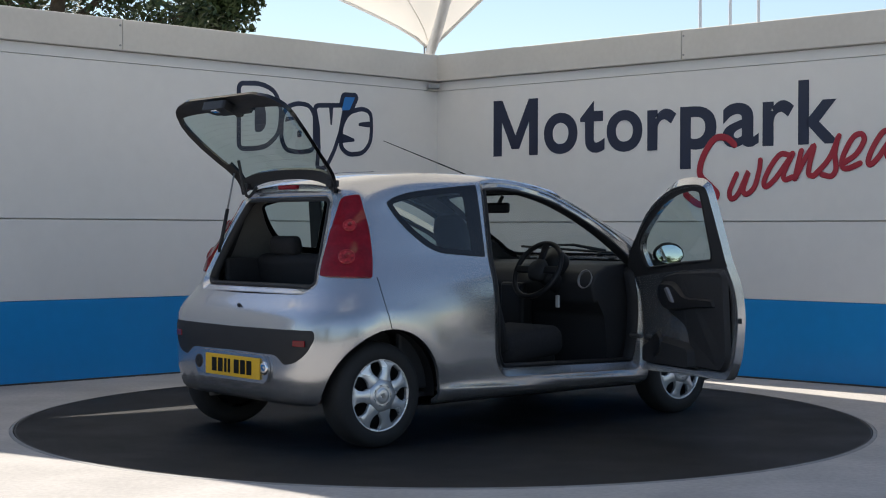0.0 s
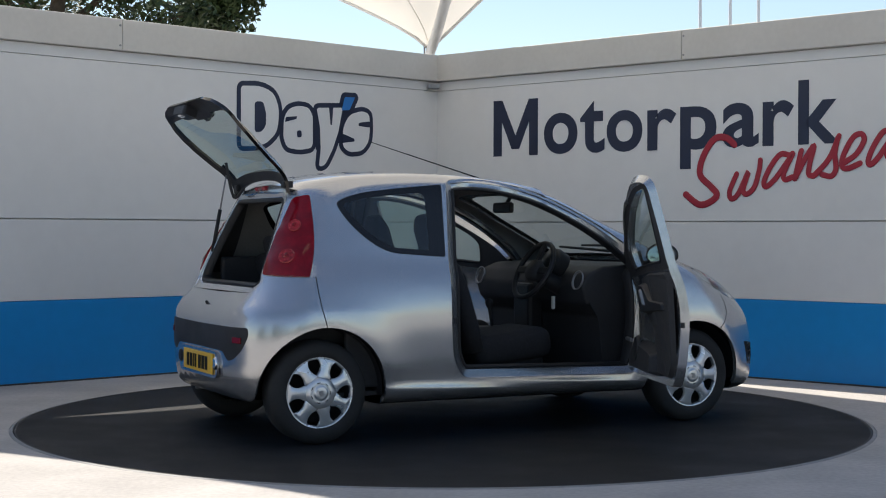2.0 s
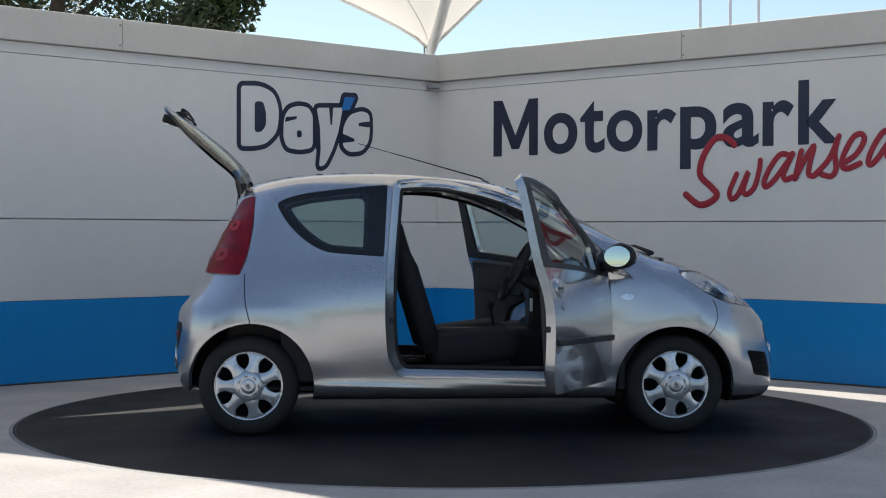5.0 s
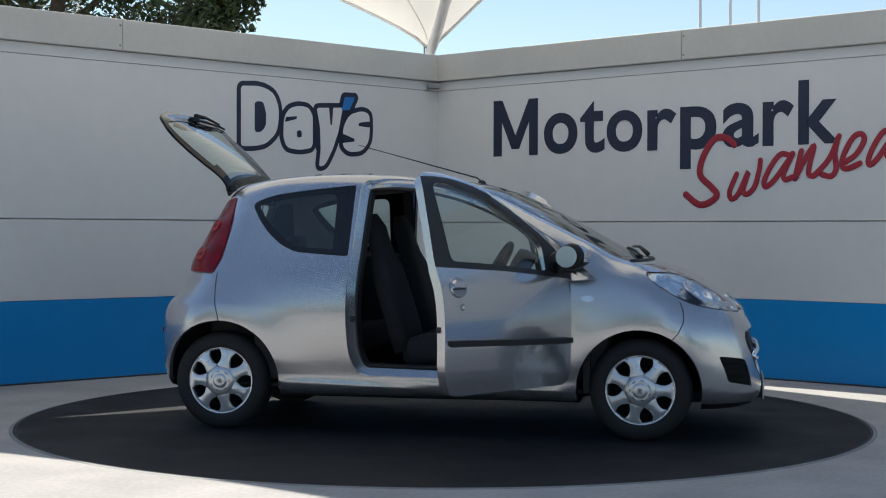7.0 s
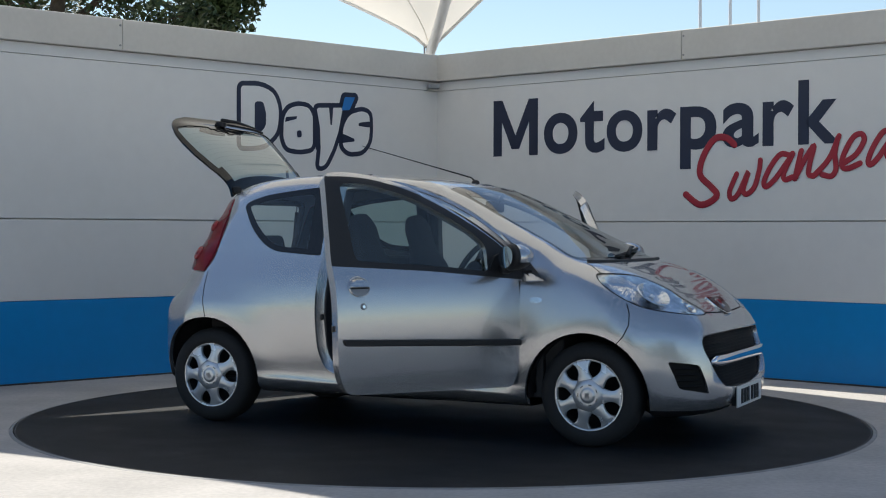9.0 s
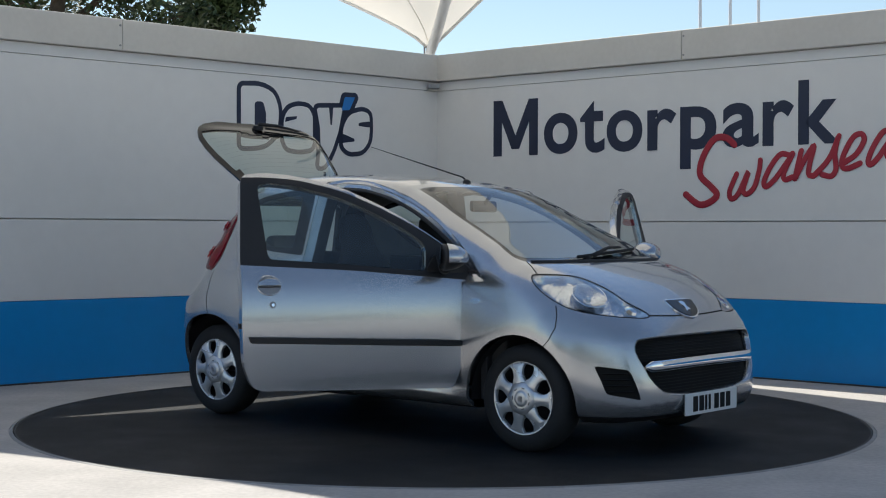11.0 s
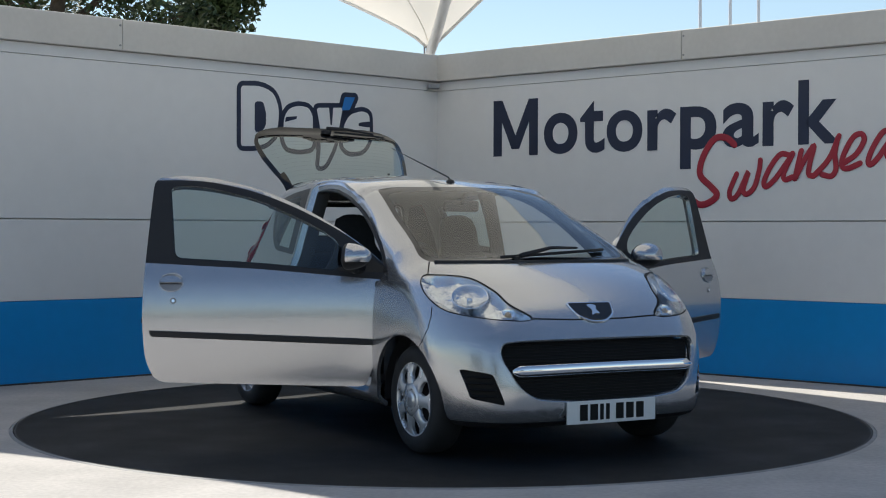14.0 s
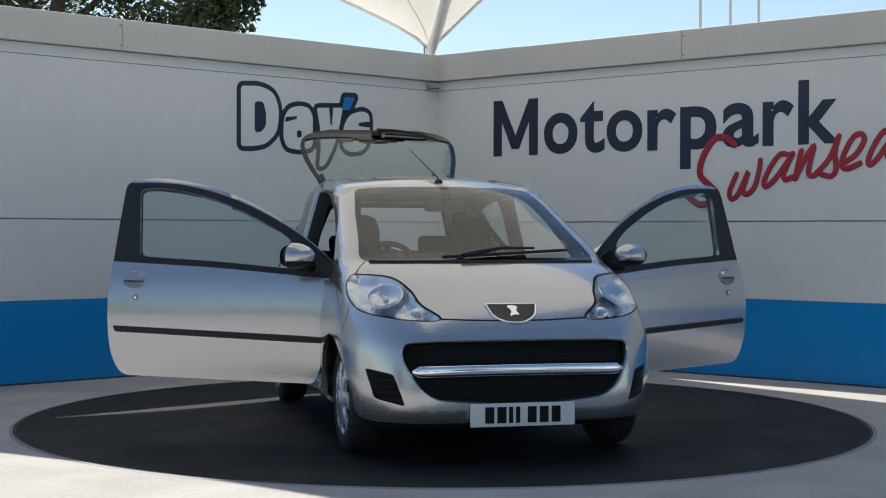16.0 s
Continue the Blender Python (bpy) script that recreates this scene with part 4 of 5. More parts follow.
def on_side(outline, s, dep0, dep1, bevel=0.0):
    """A plate laid along the flank between two depths (less than nought: proud)."""
    bm = bmesh.new()
    va = [bm.verts.new((p[0], s * (side_y(p[0], p[1]) - dep0), p[1])) for p in outline]
    sm = shrink(outline, bevel) if bevel else outline
    vb = [bm.verts.new((p[0], s * (side_y(p[0], p[1]) - dep1), p[1])) for p in sm]
    for k in range(len(va)):
        bm.faces.new((va[k], va[(k + 1) % len(va)], vb[(k + 1) % len(va)], vb[k]))
    bm.faces.new(vb)
    bm.faces.new(va[::-1])
    return bm


OPEN = 66.5
YAW = radians(16)
for s, sd in ((-1, "right"), (1, "left")):
    part("door_jamb", inset_ring(DOOR, [(0.0, 0.003), (0.006, 0.012), (0.020, 0.016), (0.026, 0.024), (0.044, 0.028), (0.050, 0.034), (0.052, 0.075)], s), M_SILVER, car, "silver door opening surround", sharp=50)
    part("door_seal", inset_ring(DOOR, [(0.049, 0.030), (0.054, 0.022), (0.063, 0.026), (0.066, 0.10)], s), M_TRIM, car, "black rubber door seal", smooth=True)
    part("striker", on_side(rounded([(-0.405, 0.615), (-0.388, 0.615), (-0.388, 0.648), (-0.405, 0.648)], 0.006), s, 0.04, 0.016), M_TRIM, car)
    part("side_repeater", on_side(oval(0.893, 0.757, 0.033, 0.014), s, 0.01, -0.006, 0.006), M_LENS, car, "clear oval side repeater", smooth=True)
    part("repeater_base", on_side(oval(0.893, 0.757, 0.034, 0.015), s, 0.01, -0.001), M_REFLECT, car)
    # open door
    hx, hy = 0.795, s * (side_y(0.795, 0.6) - 0.022)
    H = pose(hx, hy, 0, 0, 0, -s * OPEN) @ pose(-hx, -hy, 0)
    bm = shell(take("door", sd), 0.045)
    bm.transform(H)
    door = skin_part("door", bm, M_SILVER, car, "silver side door standing wide open", 30)
    true_normals(door, H)

    def dpart(name, b, mt, label="", smooth=False, fix=True, sharp=None):
        b.transform(H)
        return part(name, b, mt, door, label, smooth=smooth, fix=fix, sharp=sharp)
    dpart("window_frame", shell(take("door_black", sd), 0.042, 1, 2), [M_TRIM, M_INSIDE, M_SILVER], "black window surround", fix=False, sharp=30)
    dpart("glass", take("door_glass", sd, 0.012), M_GLASS, "tinted door window", fix=False, smooth=True)
    dpart("window_seal", inset_ring(grow(DOOR_GLASS, 0.014), [(0.0, 0.040), (0.004, 0.048), (0.012, 0.048), (0.018, 0.03)], s), M_TRIM, "black window seal", smooth=True)
    dpart("trim_strip", on_side(rounded([(-0.358, 0.566), (0.785, 0.518), (0.785, 0.553), (-0.372, 0.602)], [0.012, 0.005, 0.005, 0.012], 3), s, 0.004, -0.012, 0.005), M_TRIM, "black rubbing strip")
    # flat plate with no hollow: the dish's shade is put into its grey
    dpart("handle_cup", on_side(oval(-0.255, 0.846, 0.062, 0.046), s, -0.0015, -0.003), M_RECESS, "flat plate in shade grey for the handle recess")
    dpart("handle_gap", on_side(rounded([(-0.312, 0.8355), (-0.198, 0.8355), (-0.194, 0.838), (-0.316, 0.838)], 0.001, 2), s, -0.002, -0.004), M_TRIM)
    dpart("handle_rim", inset_ring(oval(-0.255, 0.846, 0.066, 0.050), [(0.0, -0.001), (0.003, -0.009), (0.007, -0.004)], s), M_SILVER, smooth=True)
    dpart("handle", on_side(rounded([(-0.316, 0.838), (-0.194, 0.838), (-0.197, 0.868), (-0.225, 0.888), (-0.285, 0.888), (-0.313, 0.868)], [0.012, 0.012, 0.02, 0.02, 0.02, 0.02], 4), s, -0.002, -0.018, 0.01), M_SILVER, "silver pull handle")
    dpart("lock", on_side(oval(-0.243, 0.752, 0.016, 0.016, 18), s, 0.0, -0.003), M_RECESS)
    dpart("lock_barrel", on_side(oval(-0.243, 0.752, 0.010, 0.010, 14), s, 0.0, -0.006, 0.002), M_CHROME)
    dpart("trim_card", on_side(rounded([(-0.345, 0.915), (-0.345, 0.44), (-0.29, 0.37), (0.05, 0.37), (0.14, 0.58), (0.38, 0.655), (0.46, 0.74), (0.42, 0.862), (0.2, 0.893)], 0.06, 5), s, 0.044, 0.068, 0.014), M_INSIDE, "dark moulded door lining")
    dpart("armrest", on_side(rounded([(-0.26, 0.70), (0.36, 0.66), (0.45, 0.74), (0.40, 0.835), (0.22, 0.84), (0.10, 0.765), (-0.24, 0.765)], 0.05, 5), s, 0.066, 0.105, 0.02), M_TRIM, "black armrest with pull")
    dpart("door_pull", on_side(rounded([(0.20, 0.715), (0.25, 0.715), (0.31, 0.80), (0.26, 0.81)], 0.02, 4), s, 0.10, 0.118, 0.008), M_RECESS, "grey door pull")
    dpart("door_pocket", on_side(rounded([(-0.02, 0.355), (0.60, 0.345), (0.62, 0.47), (0.45, 0.52), (0.02, 0.49)], 0.05, 4), s, 0.044, 0.11, 0.02), M_INSIDE)
    dpart("speaker_grille", on_side(oval(0.42, 0.47, 0.075, 0.075), s, 0.10, 0.116, 0.012), M_TRIM)
    b = box(-0.407, s * (side_y(-0.4, 0.64) - 0.042), 0.638, -0.399, s * (side_y(-0.4, 0.64) - 0.028), 0.662, 0.002)
    dpart("latch", b, M_TRIM)
    b = tube([(0.80, s * 0.70, 0.50), (0.66, s * 0.70, 0.50)], 0.012, 8)
    dpart("check_strap", b, M_STEEL)
    # door mirror on its stalk
    mx0, my0, mz0 = 0.645, s * 0.868, 0.98
    b = slab(rounded([(0.90, 0.885), (0.60, 0.905), (0.64, 0.985), (0.72, 1.01)], 0.02, 3), 0, 0.02, m=Matrix(((1, 0, 0, 0), (0, 0, s, s * 0.735), (0, 1, 0, 0), (0, 0, 0, 1))))
    dpart("mirror_sail", b, M_TRIM)
    dpart("mirror_stalk", tube([(0.72, s * 0.735, 0.925), (0.69, s * 0.79, 0.92), (0.67, s * 0.84, 0.935)], [0.035, 0.03, 0.035], 10), M_TRIM, smooth=True)
    t = bmesh.new()
    bmesh.ops.create_uvsphere(t, u_segments=28, v_segments=16, radius=1.0)
    for v in t.verts:
        x, y, z = v.co
        x = x * 0.125 if x > 0 else x * 0.02
        v.co = Vector((mx0 + x, my0 + y * 0.089, mz0 + z * 0.068))
    bmesh.ops.rotate(t, verts=t.verts, cent=(mx0, my0, mz0), matrix=Matrix.Rotation(s * YAW, 3, "Z"))
    dpart("mirror_housing", t, M_TRIM, "black mirror housing", smooth=True)
    t = bmesh.new()
    bmesh.ops.create_uvsphere(t, u_segments=28, v_segments=16, radius=1.0)
    bmesh.ops.bisect_plane(t, geom=t.verts[:] + t.edges[:] + t.faces[:], plane_co=(0.1, 0, 0), plane_no=(1, 0, 0), clear_inner=True)
    bmesh.ops.bisect_plane(t, geom=t.verts[:] + t.edges[:] + t.faces[:], plane_co=(0, 0, -0.35), plane_no=(0, 0, 1), clear_inner=True)
    for v in t.verts:
        v.co = Vector((mx0 + v.co.x * 0.130, my0 + v.co.y * 0.093, mz0 + v.co.z * 0.072))
    bmesh.ops.rotate(t, verts=t.verts, cent=(mx0, my0, mz0), matrix=Matrix.Rotation(s * YAW, 3, "Z"))
    dpart("mirror_cap", t, M_SILVER, "silver mirror cap", smooth=True)
    t = bmesh.new()
    # slightly convex glass
    hub = t.verts.new((mx0 - 0.030, my0, mz0))
    last = None
    for f in (0.15, 0.3, 0.45, 0.6, 0.75, 0.88, 1.0):
        ring = [t.verts.new((mx0 - 0.030 + (f * 0.07) ** 2 / 3.0, my0 + f * 0.078 * math.cos(a), mz0 + f * 0.056 * math.sin(a))) for a in np.linspace(0, 2 * math.pi, 32, endpoint=False)]
        for k in range(32):
            t.faces.new((hub, ring[k], ring[(k + 1) % 32]) if last is None else (last[k], ring[k], ring[(k + 1) % 32], last[(k + 1) % 32]))
        last = ring
    bmesh.ops.rotate(t, verts=t.verts, cent=(mx0, my0, mz0), matrix=Matrix.Rotation(s * YAW, 3, "Z") @ Euler((0, 0.06, 0)).to_matrix())
    dpart("mirror_glass", t, M_MIRROR, "door mirror glass", smooth=True)

# ---- tailgate: one pane of glass in a dark frame, hinged at the roof ----
HX, HZ = -1.215, 1.378
HATCH_ROT = 107.0
HT = pose(HX + 0.025, 0.012, HZ + 0.025, 0, HATCH_ROT, 0) @ pose(-HX, 0, -HZ)


def rear_sheet(outline_y, zs, lift, n=28):
    """The rear skin between heights, out to the half-width given at each height."""
    bm = bmesh.new()
    g = []
    for z, wy in zip(zs, outline_y):
        row = []
        for k in range(n + 1):
            y = wy * (2 * k / n - 1)
            row.append(bm.verts.new((front_x(y, z, -1) - lift, y, z)))
        g.append(row)
    for a, b in zip(g, g[1:]):
        for k in range(n):
            bm.faces.new((a[k], a[k + 1], b[k + 1], b[k]))
    bm.normal_update()
    if bm.faces[:][0].normal.x > 0:
        for f in bm.faces:
            f.normal_flip()
        bm.normal_update()
    return bm


def hatch_width(z):
    return float(np.interp(z, [0.80, 0.815, 0.835, 0.87, 0.93, 1.0, 1.08, 1.26, 1.33, 1.37], [0.30, 0.41, 0.475, 0.52, 0.547, 0.545, 0.53, 0.475, 0.455, 0.44]))


zs_all = list(np.linspace(0.802, 1.372, 30))
bm = rear_sheet([hatch_width(z) for z in zs_all], zs_all, 0.004, 40)
kill = []
for f in bm.faces:
    c = f.calc_center_median()
    if 0.900 + 0.05 * max(0.0, 1 - (c.y / 0.2) ** 2) < c.z < 1.335 and abs(c.y) < hatch_width(c.z) - 0.036:
        kill.append(f)
bmesh.ops.delete(bm, geom=kill, context="FACES")
shell(bm, 0.018, 1)
bm.transform(HT)
tailgate = skin_part("tailgate", bm, [M_GLOSSBLACK, M_TRIM], car, "dark-framed glass tailgate raised high", 35)
zg = list(np.linspace(0.88, 1.35, 16))
bm = rear_sheet([hatch_width(z) - 0.028 for z in zg], zg, 0.0)
bm.transform(HT)
skin_part("glass", bm, M_GLASS, tailgate, "tinted rear glass with heater lines")
for z in np.linspace(0.96, 1.31, 11):
    w = hatch_width(z) - 0.07
    bm = tube([(front_x(y, z, -1) + 0.008, y, z) for y in np.linspace(-w, w, 14)], 0.0004, 4)
    bm.transform(HT)
    part("heater_line", bm, M_STEEL, tailgate)
for nm, bm, mt in (("latch_cover", slab(rounded([(-0.11, 0.775), (0.11, 0.775), (0.085, 0.865), (-0.085, 0.865)], 0.025), 0, 0.045, m=Matrix(((0, 0, 1, front_x(0, 0.82, -1) + 0.026), (1, 0, 0, 0), (0, 1, 0, 0), (0, 0, 0, 1)))), M_TRIM),
                   ("latch", box(front_x(0, 0.8, -1) + 0.06, -0.025, 0.785, front_x(0, 0.8, -1) + 0.09, 0.025, 0.82, 0.006), M_CHROME),
                   ("wiper_motor", cyl(0.035, 0.03, 20, pose(front_x(0, 0.86, -1) - 0.015, 0, 0.862, 0, 78, 0), 0.006), M_TRIM),
                   ("wiper_arm", tube([(front_x(0, 0.862, -1) - 0.04, 0.0, 0.862), (front_x(0.14, 0.875, -1) - 0.045, 0.14, 0.875), (front_x(0.34, 0.90, -1) - 0.03, 0.34, 0.90)], [0.014, 0.010, 0.006], 8), M_TRIM),
                   ("wiper_blade", tube([(front_x(y, 0.862 + 0.12 * y, -1) - 0.018, y, 0.862 + 0.12 * y) for y in np.linspace(0.06, 0.42, 8)], 0.007, 6), M_RUBBER),
                   ("hinge", box(HX - 0.04, 0.37, HZ - 0.035, HX + 0.015, 0.42, HZ + 0.002, 0.006), M_TRIM),
                   ("hinge", box(HX - 0.04, -0.42, HZ - 0.035, HX + 0.015, -0.37, HZ + 0.002, 0.006), M_TRIM)):
    bm.transform(HT if not nm == "hinge" else Matrix.Identity(4))
    part(nm, bm, mt, tailgate, smooth=nm in ("wiper_arm", "wiper_blade"))
a0 = Vector((-1.36, 0.495, 0.99))
b0 = HT @ Vector((front_x(0.43, 1.27, -1) + 0.03, 0.435, 1.27))
part("gas_strut", tube([a0, a0.lerp(b0, 0.55)], 0.011, 10), M_TRIM, tailgate, smooth=True)
part("strut_rod", tube([a0.lerp(b0, 0.5), b0], 0.005, 8), M_STEEL, tailgate, smooth=True)
part("wiring_hose", tube(smooth_line([(HX - 0.02, 0.30, HZ - 0.02), (HX - 0.07, 0.33, HZ - 0.07), HT @ Vector((HX - 0.06, 0.34, HZ - 0.16))], 6), 0.009, 8), M_TRIM, tailgate, smooth=True)
part("high_brake_lamp", box(front_x(0, 1.352, -1) - 0.012, -0.085, 1.338, front_x(0, 1.352, -1) + 0.02, 0.085, 1.362, 0.006), M_TAILRED, car, "red high-level brake lamp")
# lip of the load opening
bm = bmesh.new()
rings = []
full = [(p.x, p.y) for p in HATCH_HOLE if p.x > 0.0]
loop = full + [(-u, z) for u, z in full[::-1]]
for ins, dep in ((0.0, 0.0), (0.01, 0.012), (0.026, 0.014), (0.034, 0.05)):
    pts = shrink(loop, ins) if ins else [Vector(p) for p in loop]
    rings.append([bm.verts.new((front_x(p.x, p.y, -1) + 0.003 + dep, p.x, p.y)) for p in pts])
for a, b in zip(rings, rings[1:]):
    for k in range(len(a)):
        bm.faces.new((a[k], a[(k + 1) % len(a)], b[(k + 1) % len(a)], b[k]))
part("load_opening_lip", bm, M_SILVER, car, "silver lip of the load opening", smooth=True)
bm = bmesh.new()
rings = []
for ins, dep in ((0.030, 0.03), (0.036, 0.018), (0.048, 0.022), (0.05, 0.07)):
    rings.append([bm.verts.new((front_x(p.x, p.y, -1) + 0.003 + dep, p.x, p.y)) for p in shrink(loop, ins)])
for a, b in zip(rings, rings[1:]):
    for k in range(len(a)):
        bm.faces.new((a[k], a[(k + 1) % len(a)], b[(k + 1) % len(a)], b[k]))
part("load_opening_seal", bm, M_TRIM, car, "black rubber seal", smooth=True)
part("lock_button", cyl(0.014, 0.012, 16, pose(front_x(0, 0.715, -1) - 0.004, 0.0, 0.715, 0, 65, 0), 0.003), M_TRIM, car)
for y in (-0.575, 0.575):
    mm = surface_frame(Vector((front_x(abs(y), 0.545, -1), y, 0.545)))
    part("rear_reflector", merge(bmesh.new(), box(-0.04, -0.016, -0.004, 0.04, 0.016, 0.004, 0.003), mm), M_TAILRED, car, "red bumper reflector")
# rear plate in its recess: a bowed shelf with lamps at its ends
rp = new("rear_plate_holder", mesh_of(slab(rounded([(-0.33, 0.325), (0.33, 0.325), (0.36, 0.40), (0.33, 0.47), (-0.33, 0.47), (-0.36, 0.40)], 0.05, 4), 0, 0.012, m=Matrix(((0, 0, -1, front_x(0, 0.40, -1) - 0.002), (1, 0, 0, 0), (0, 1, 0, 0), (0, 0, 0, 1)))), "rear_plate_holder", M_SILVER))
rp.parent = car
XR = front_x(0, 0.40, -1) - 0.016
plate = part("number_plate", box(XR - 0.008, -0.285, 0.343, XR, 0.235, 0.454, 0.003), M_PLATEY, car, "yellow rear number plate with dark bars")
for k, y in enumerate((0.145, 0.085, 0.035, 0.0, -0.07, -0.13, -0.19)):
    w = 0.010 if k in (2, 3) else 0.022
    part("bar", box(XR - 0.0105, y - w, 0.362, XR - 0.007, y + w, 0.435), M_INK, plate)
for y in (-0.315, 0.315):
    part("plate_bezel", lathe([(0.03, 0.0), (0.036, 0.012), (0.028, 0.018), (0.001, 0.012)], 24, m=pose(XR + 0.012, y, 0.405, 0, -90, 0)), M_TRIM if y > 0 else M_CHROME, car, smooth=True)

# ---- front: grille, bar, badge, plate, lamps ----
grille = skin_part("grille", shell(take("grille", inset=0.042), 0.01), M_INK, car, "wide black lower grille")
for z in np.linspace(0.305, 0.58, 19):
    w = float(np.interp(z, [0.29, 0.31, 0.37, 0.49, 0.545, 0.59], [0.26, 0.40, 0.49, 0.552, 0.56, 0.50]))
    part("grille_slat", tube([(front_x(y, z) - 0.031, y, z) for y in np.linspace(-w, w, 16)], 0.0022, 4), M_INK, grille)
bm = bmesh.new()
gp = [(p.x, p.y) for p in GRILLE if p.x < 0]
gl = gp + [(-u, z) for u, z in gp[::-1]]
rings = [[bm.verts.new((front_x(abs(p.x), p.y) + 0.001 - dep, p.x, p.y)) for p in (shrink(gl, ins) if ins else [Vector(q) for q in gl])] for ins, dep in ((0.0, 0.0), (0.008, 0.006), (0.012, 0.045))]
for a, b in zip(rings, rings[1:]):
    for k in range(len(a)):
        bm.faces.new((a[k], a[(k + 1) % len(a)], b[(k + 1) % len(a)], b[k]))
part("grille_surround", bm, M_SILVER, car, smooth=True)
bm = bmesh.new()
rings = []
for k in range(33):
    y = -0.525 + 1.05 * k / 32
    hh = 0.026 * min(1.0, (0.5255 - abs(y)) / 0.02 + 0.25) + 0.002
    zc = 0.449 + 0.004 * (1 - (y / 0.52) ** 2)
    xb = front_x(abs(y), 0.45)
    rings.append([bm.verts.new((xb + 0.012 * math.cos(a) - 0.004, y, zc + hh * math.sin(a))) for a in np.linspace(-math.pi / 2, math.pi / 2, 9)] + [bm.verts.new((xb - 0.02, y, zc + hh)), bm.verts.new((xb - 0.02, y, zc - hh))])
for a, b in zip(rings, rings[1:]):
    for k in range(len(a)):
        bm.faces.new((a[k], a[(k + 1) % len(a)], b[(k + 1) % len(a)], b[k]))
bm.faces.new(rings[0])
bm.faces.new(rings[-1])
part("chrome_bar", bm, M_CHROME, grille, "bright chrome grille bar", smooth=True)
for s, sd in ((-1, "right"), (1, "left")):
    vent = skin_part("bumper_vent", shell(take("fog", sd, inset=0.02), 0.01), M_INK, car, "black slatted bumper vent")
    for z in (0.33, 0.36, 0.39, 0.42):
        part("vent_slat", tube([(front_x(y, z) - 0.012, s * y, z) for y in np.linspace(0.60 + (0.39 - z) * -0.2, 0.69, 6)], 0.005, 4), M_INK, vent)
    # headlamp: bowl and reflector behind a clear lens
    hl = skin_part("headlamp", take("head", sd, inset=-0.002), M_LENS, car, "clear-lensed almond headlamp")
    bm = take("head", sd, inset=0.003)
    edge = [v.co.copy() for v in bm.verts if v.is_boundary]
    nrm = skin_normals([v.co for v in bm.verts])
    for v, n in zip(bm.verts[:], nrm):
        d = min((v.co - e).length for e in edge)
        v.co -= Vector(n) * 0.034 * min(1.0, d / 0.022) ** 0.6
    bm.normal_update()
    skin_part("lamp_housing", bm, M_REFLECT, hl, "bright reflector housing")
    hp = surface_frame(Vector((front_x(0.60, 0.805), s * 0.60, 0.805)))
    tilt = hp @ pose(0, 0, -0.016)
    part("reflector_bowl", lathe([(0.088, 0.004), (0.084, 0.0), (0.062, -0.012), (0.035, -0.019), (0.001, -0.021)], 32, m=tilt), M_REFLECT, hl, smooth=True)
    part("bowl_rim", lathe([(0.086, 0.003), (0.089, 0.006), (0.092, 0.002)], 32, m=tilt), M_CHROME, hl, smooth=True)
    part("bulb", lathe([(0.001, -0.006), (0.010, -0.008), (0.014, -0.014), (0.012, -0.02)], 16, m=tilt), M_CHROME, hl, smooth=True)
    hp = surface_frame(Vector((front_x(0.47, 0.722), s * 0.47, 0.722)))
    tilt2 = hp @ pose(0, 0, -0.009)
    part("indicator_bowl", lathe([(0.034, 0.004), (0.024, -0.010), (0.001, -0.016)], 24, m=tilt2), M_CHROME, hl, smooth=True)
    part("indicator_bulb", lathe([(0.001, 0.004), (0.014, -0.002), (0.014, -0.016)], 14, m=tilt2), M_AMBER, hl, smooth=True)
XF = front_x(0.0, 0.24) + 0.012
plate = part("number_plate", box(XF, -0.26, 0.188, XF + 0.008, 0.26, 0.299, 0.003), M_PLATEW, car, "white front number plate with dark bars")
for k, y in enumerate((-0.165, -0.105, -0.06, -0.025, 0.045, 0.105, 0.165)):
    w = 0.010 if k in (2, 3) else 0.022
    part("bar", box(XF + 0.007, y - w, 0.205, XF + 0.0105, y + w, 0.282), M_INK, plate)
part("plate_backing", box(XF - 0.03, -0.24, 0.195, XF, 0.24, 0.29, 0.004), M_TRIM, car)
bp = rounded([(-0.134, 0.056), (0.134, 0.056), (0.112, -0.034), (0.045, -0.082), (-0.045, -0.082), (-0.112, -0.034)], [0.015, 0.015, 0.03, 0.05, 0.05, 0.03], 5)
bt = surface_frame(Vector((front_x(0.0, 0.722), 0, 0.722))) @ pose(0, 0, -0.003)
bd = part("badge", slab(bp, 0.0, 0.010, m=bt, bevel=0.003), M_CHROME, car, "black shield badge with a chrome rim")
part("badge_field", slab(shrink(bp, 0.009), 0.009, 0.0125, m=bt), M_GLOSSBLACK, bd)
part("badge_emblem", slab(rounded([(-0.03, 0.03), (0.005, 0.035), (0.03, 0.02), (0.012, 0.0), (0.028, -0.035), (0.0, -0.03), (-0.028, -0.045), (-0.008, -0.008)], 0.012, 3), 0.012, 0.016, m=bt), M_CHROME, bd, "plain chrome emblem shape")

# ---- roof aerial, wipers, sill ----
aerial = part("aerial", tube([(0.189, 0, 1.405), (0.16, 0, 1.43), (-0.57, 0, 1.632)], [0.006, 0.005, 0.002], 6), M_TRIM, car, "thin black roof aerial")
part("aerial_base", lathe([(0.028, 0.0), (0.022, 0.016), (0.008, 0.024), (0.001, 0.025)], 16, m=pose(0.189, 0, 1.392)), M_TRIM, aerial, smooth=True)


def on_screen(y, z, up):
    x = front_x(y, z)
    return Vector((x + up * 0.5, y, z + up * 0.85))


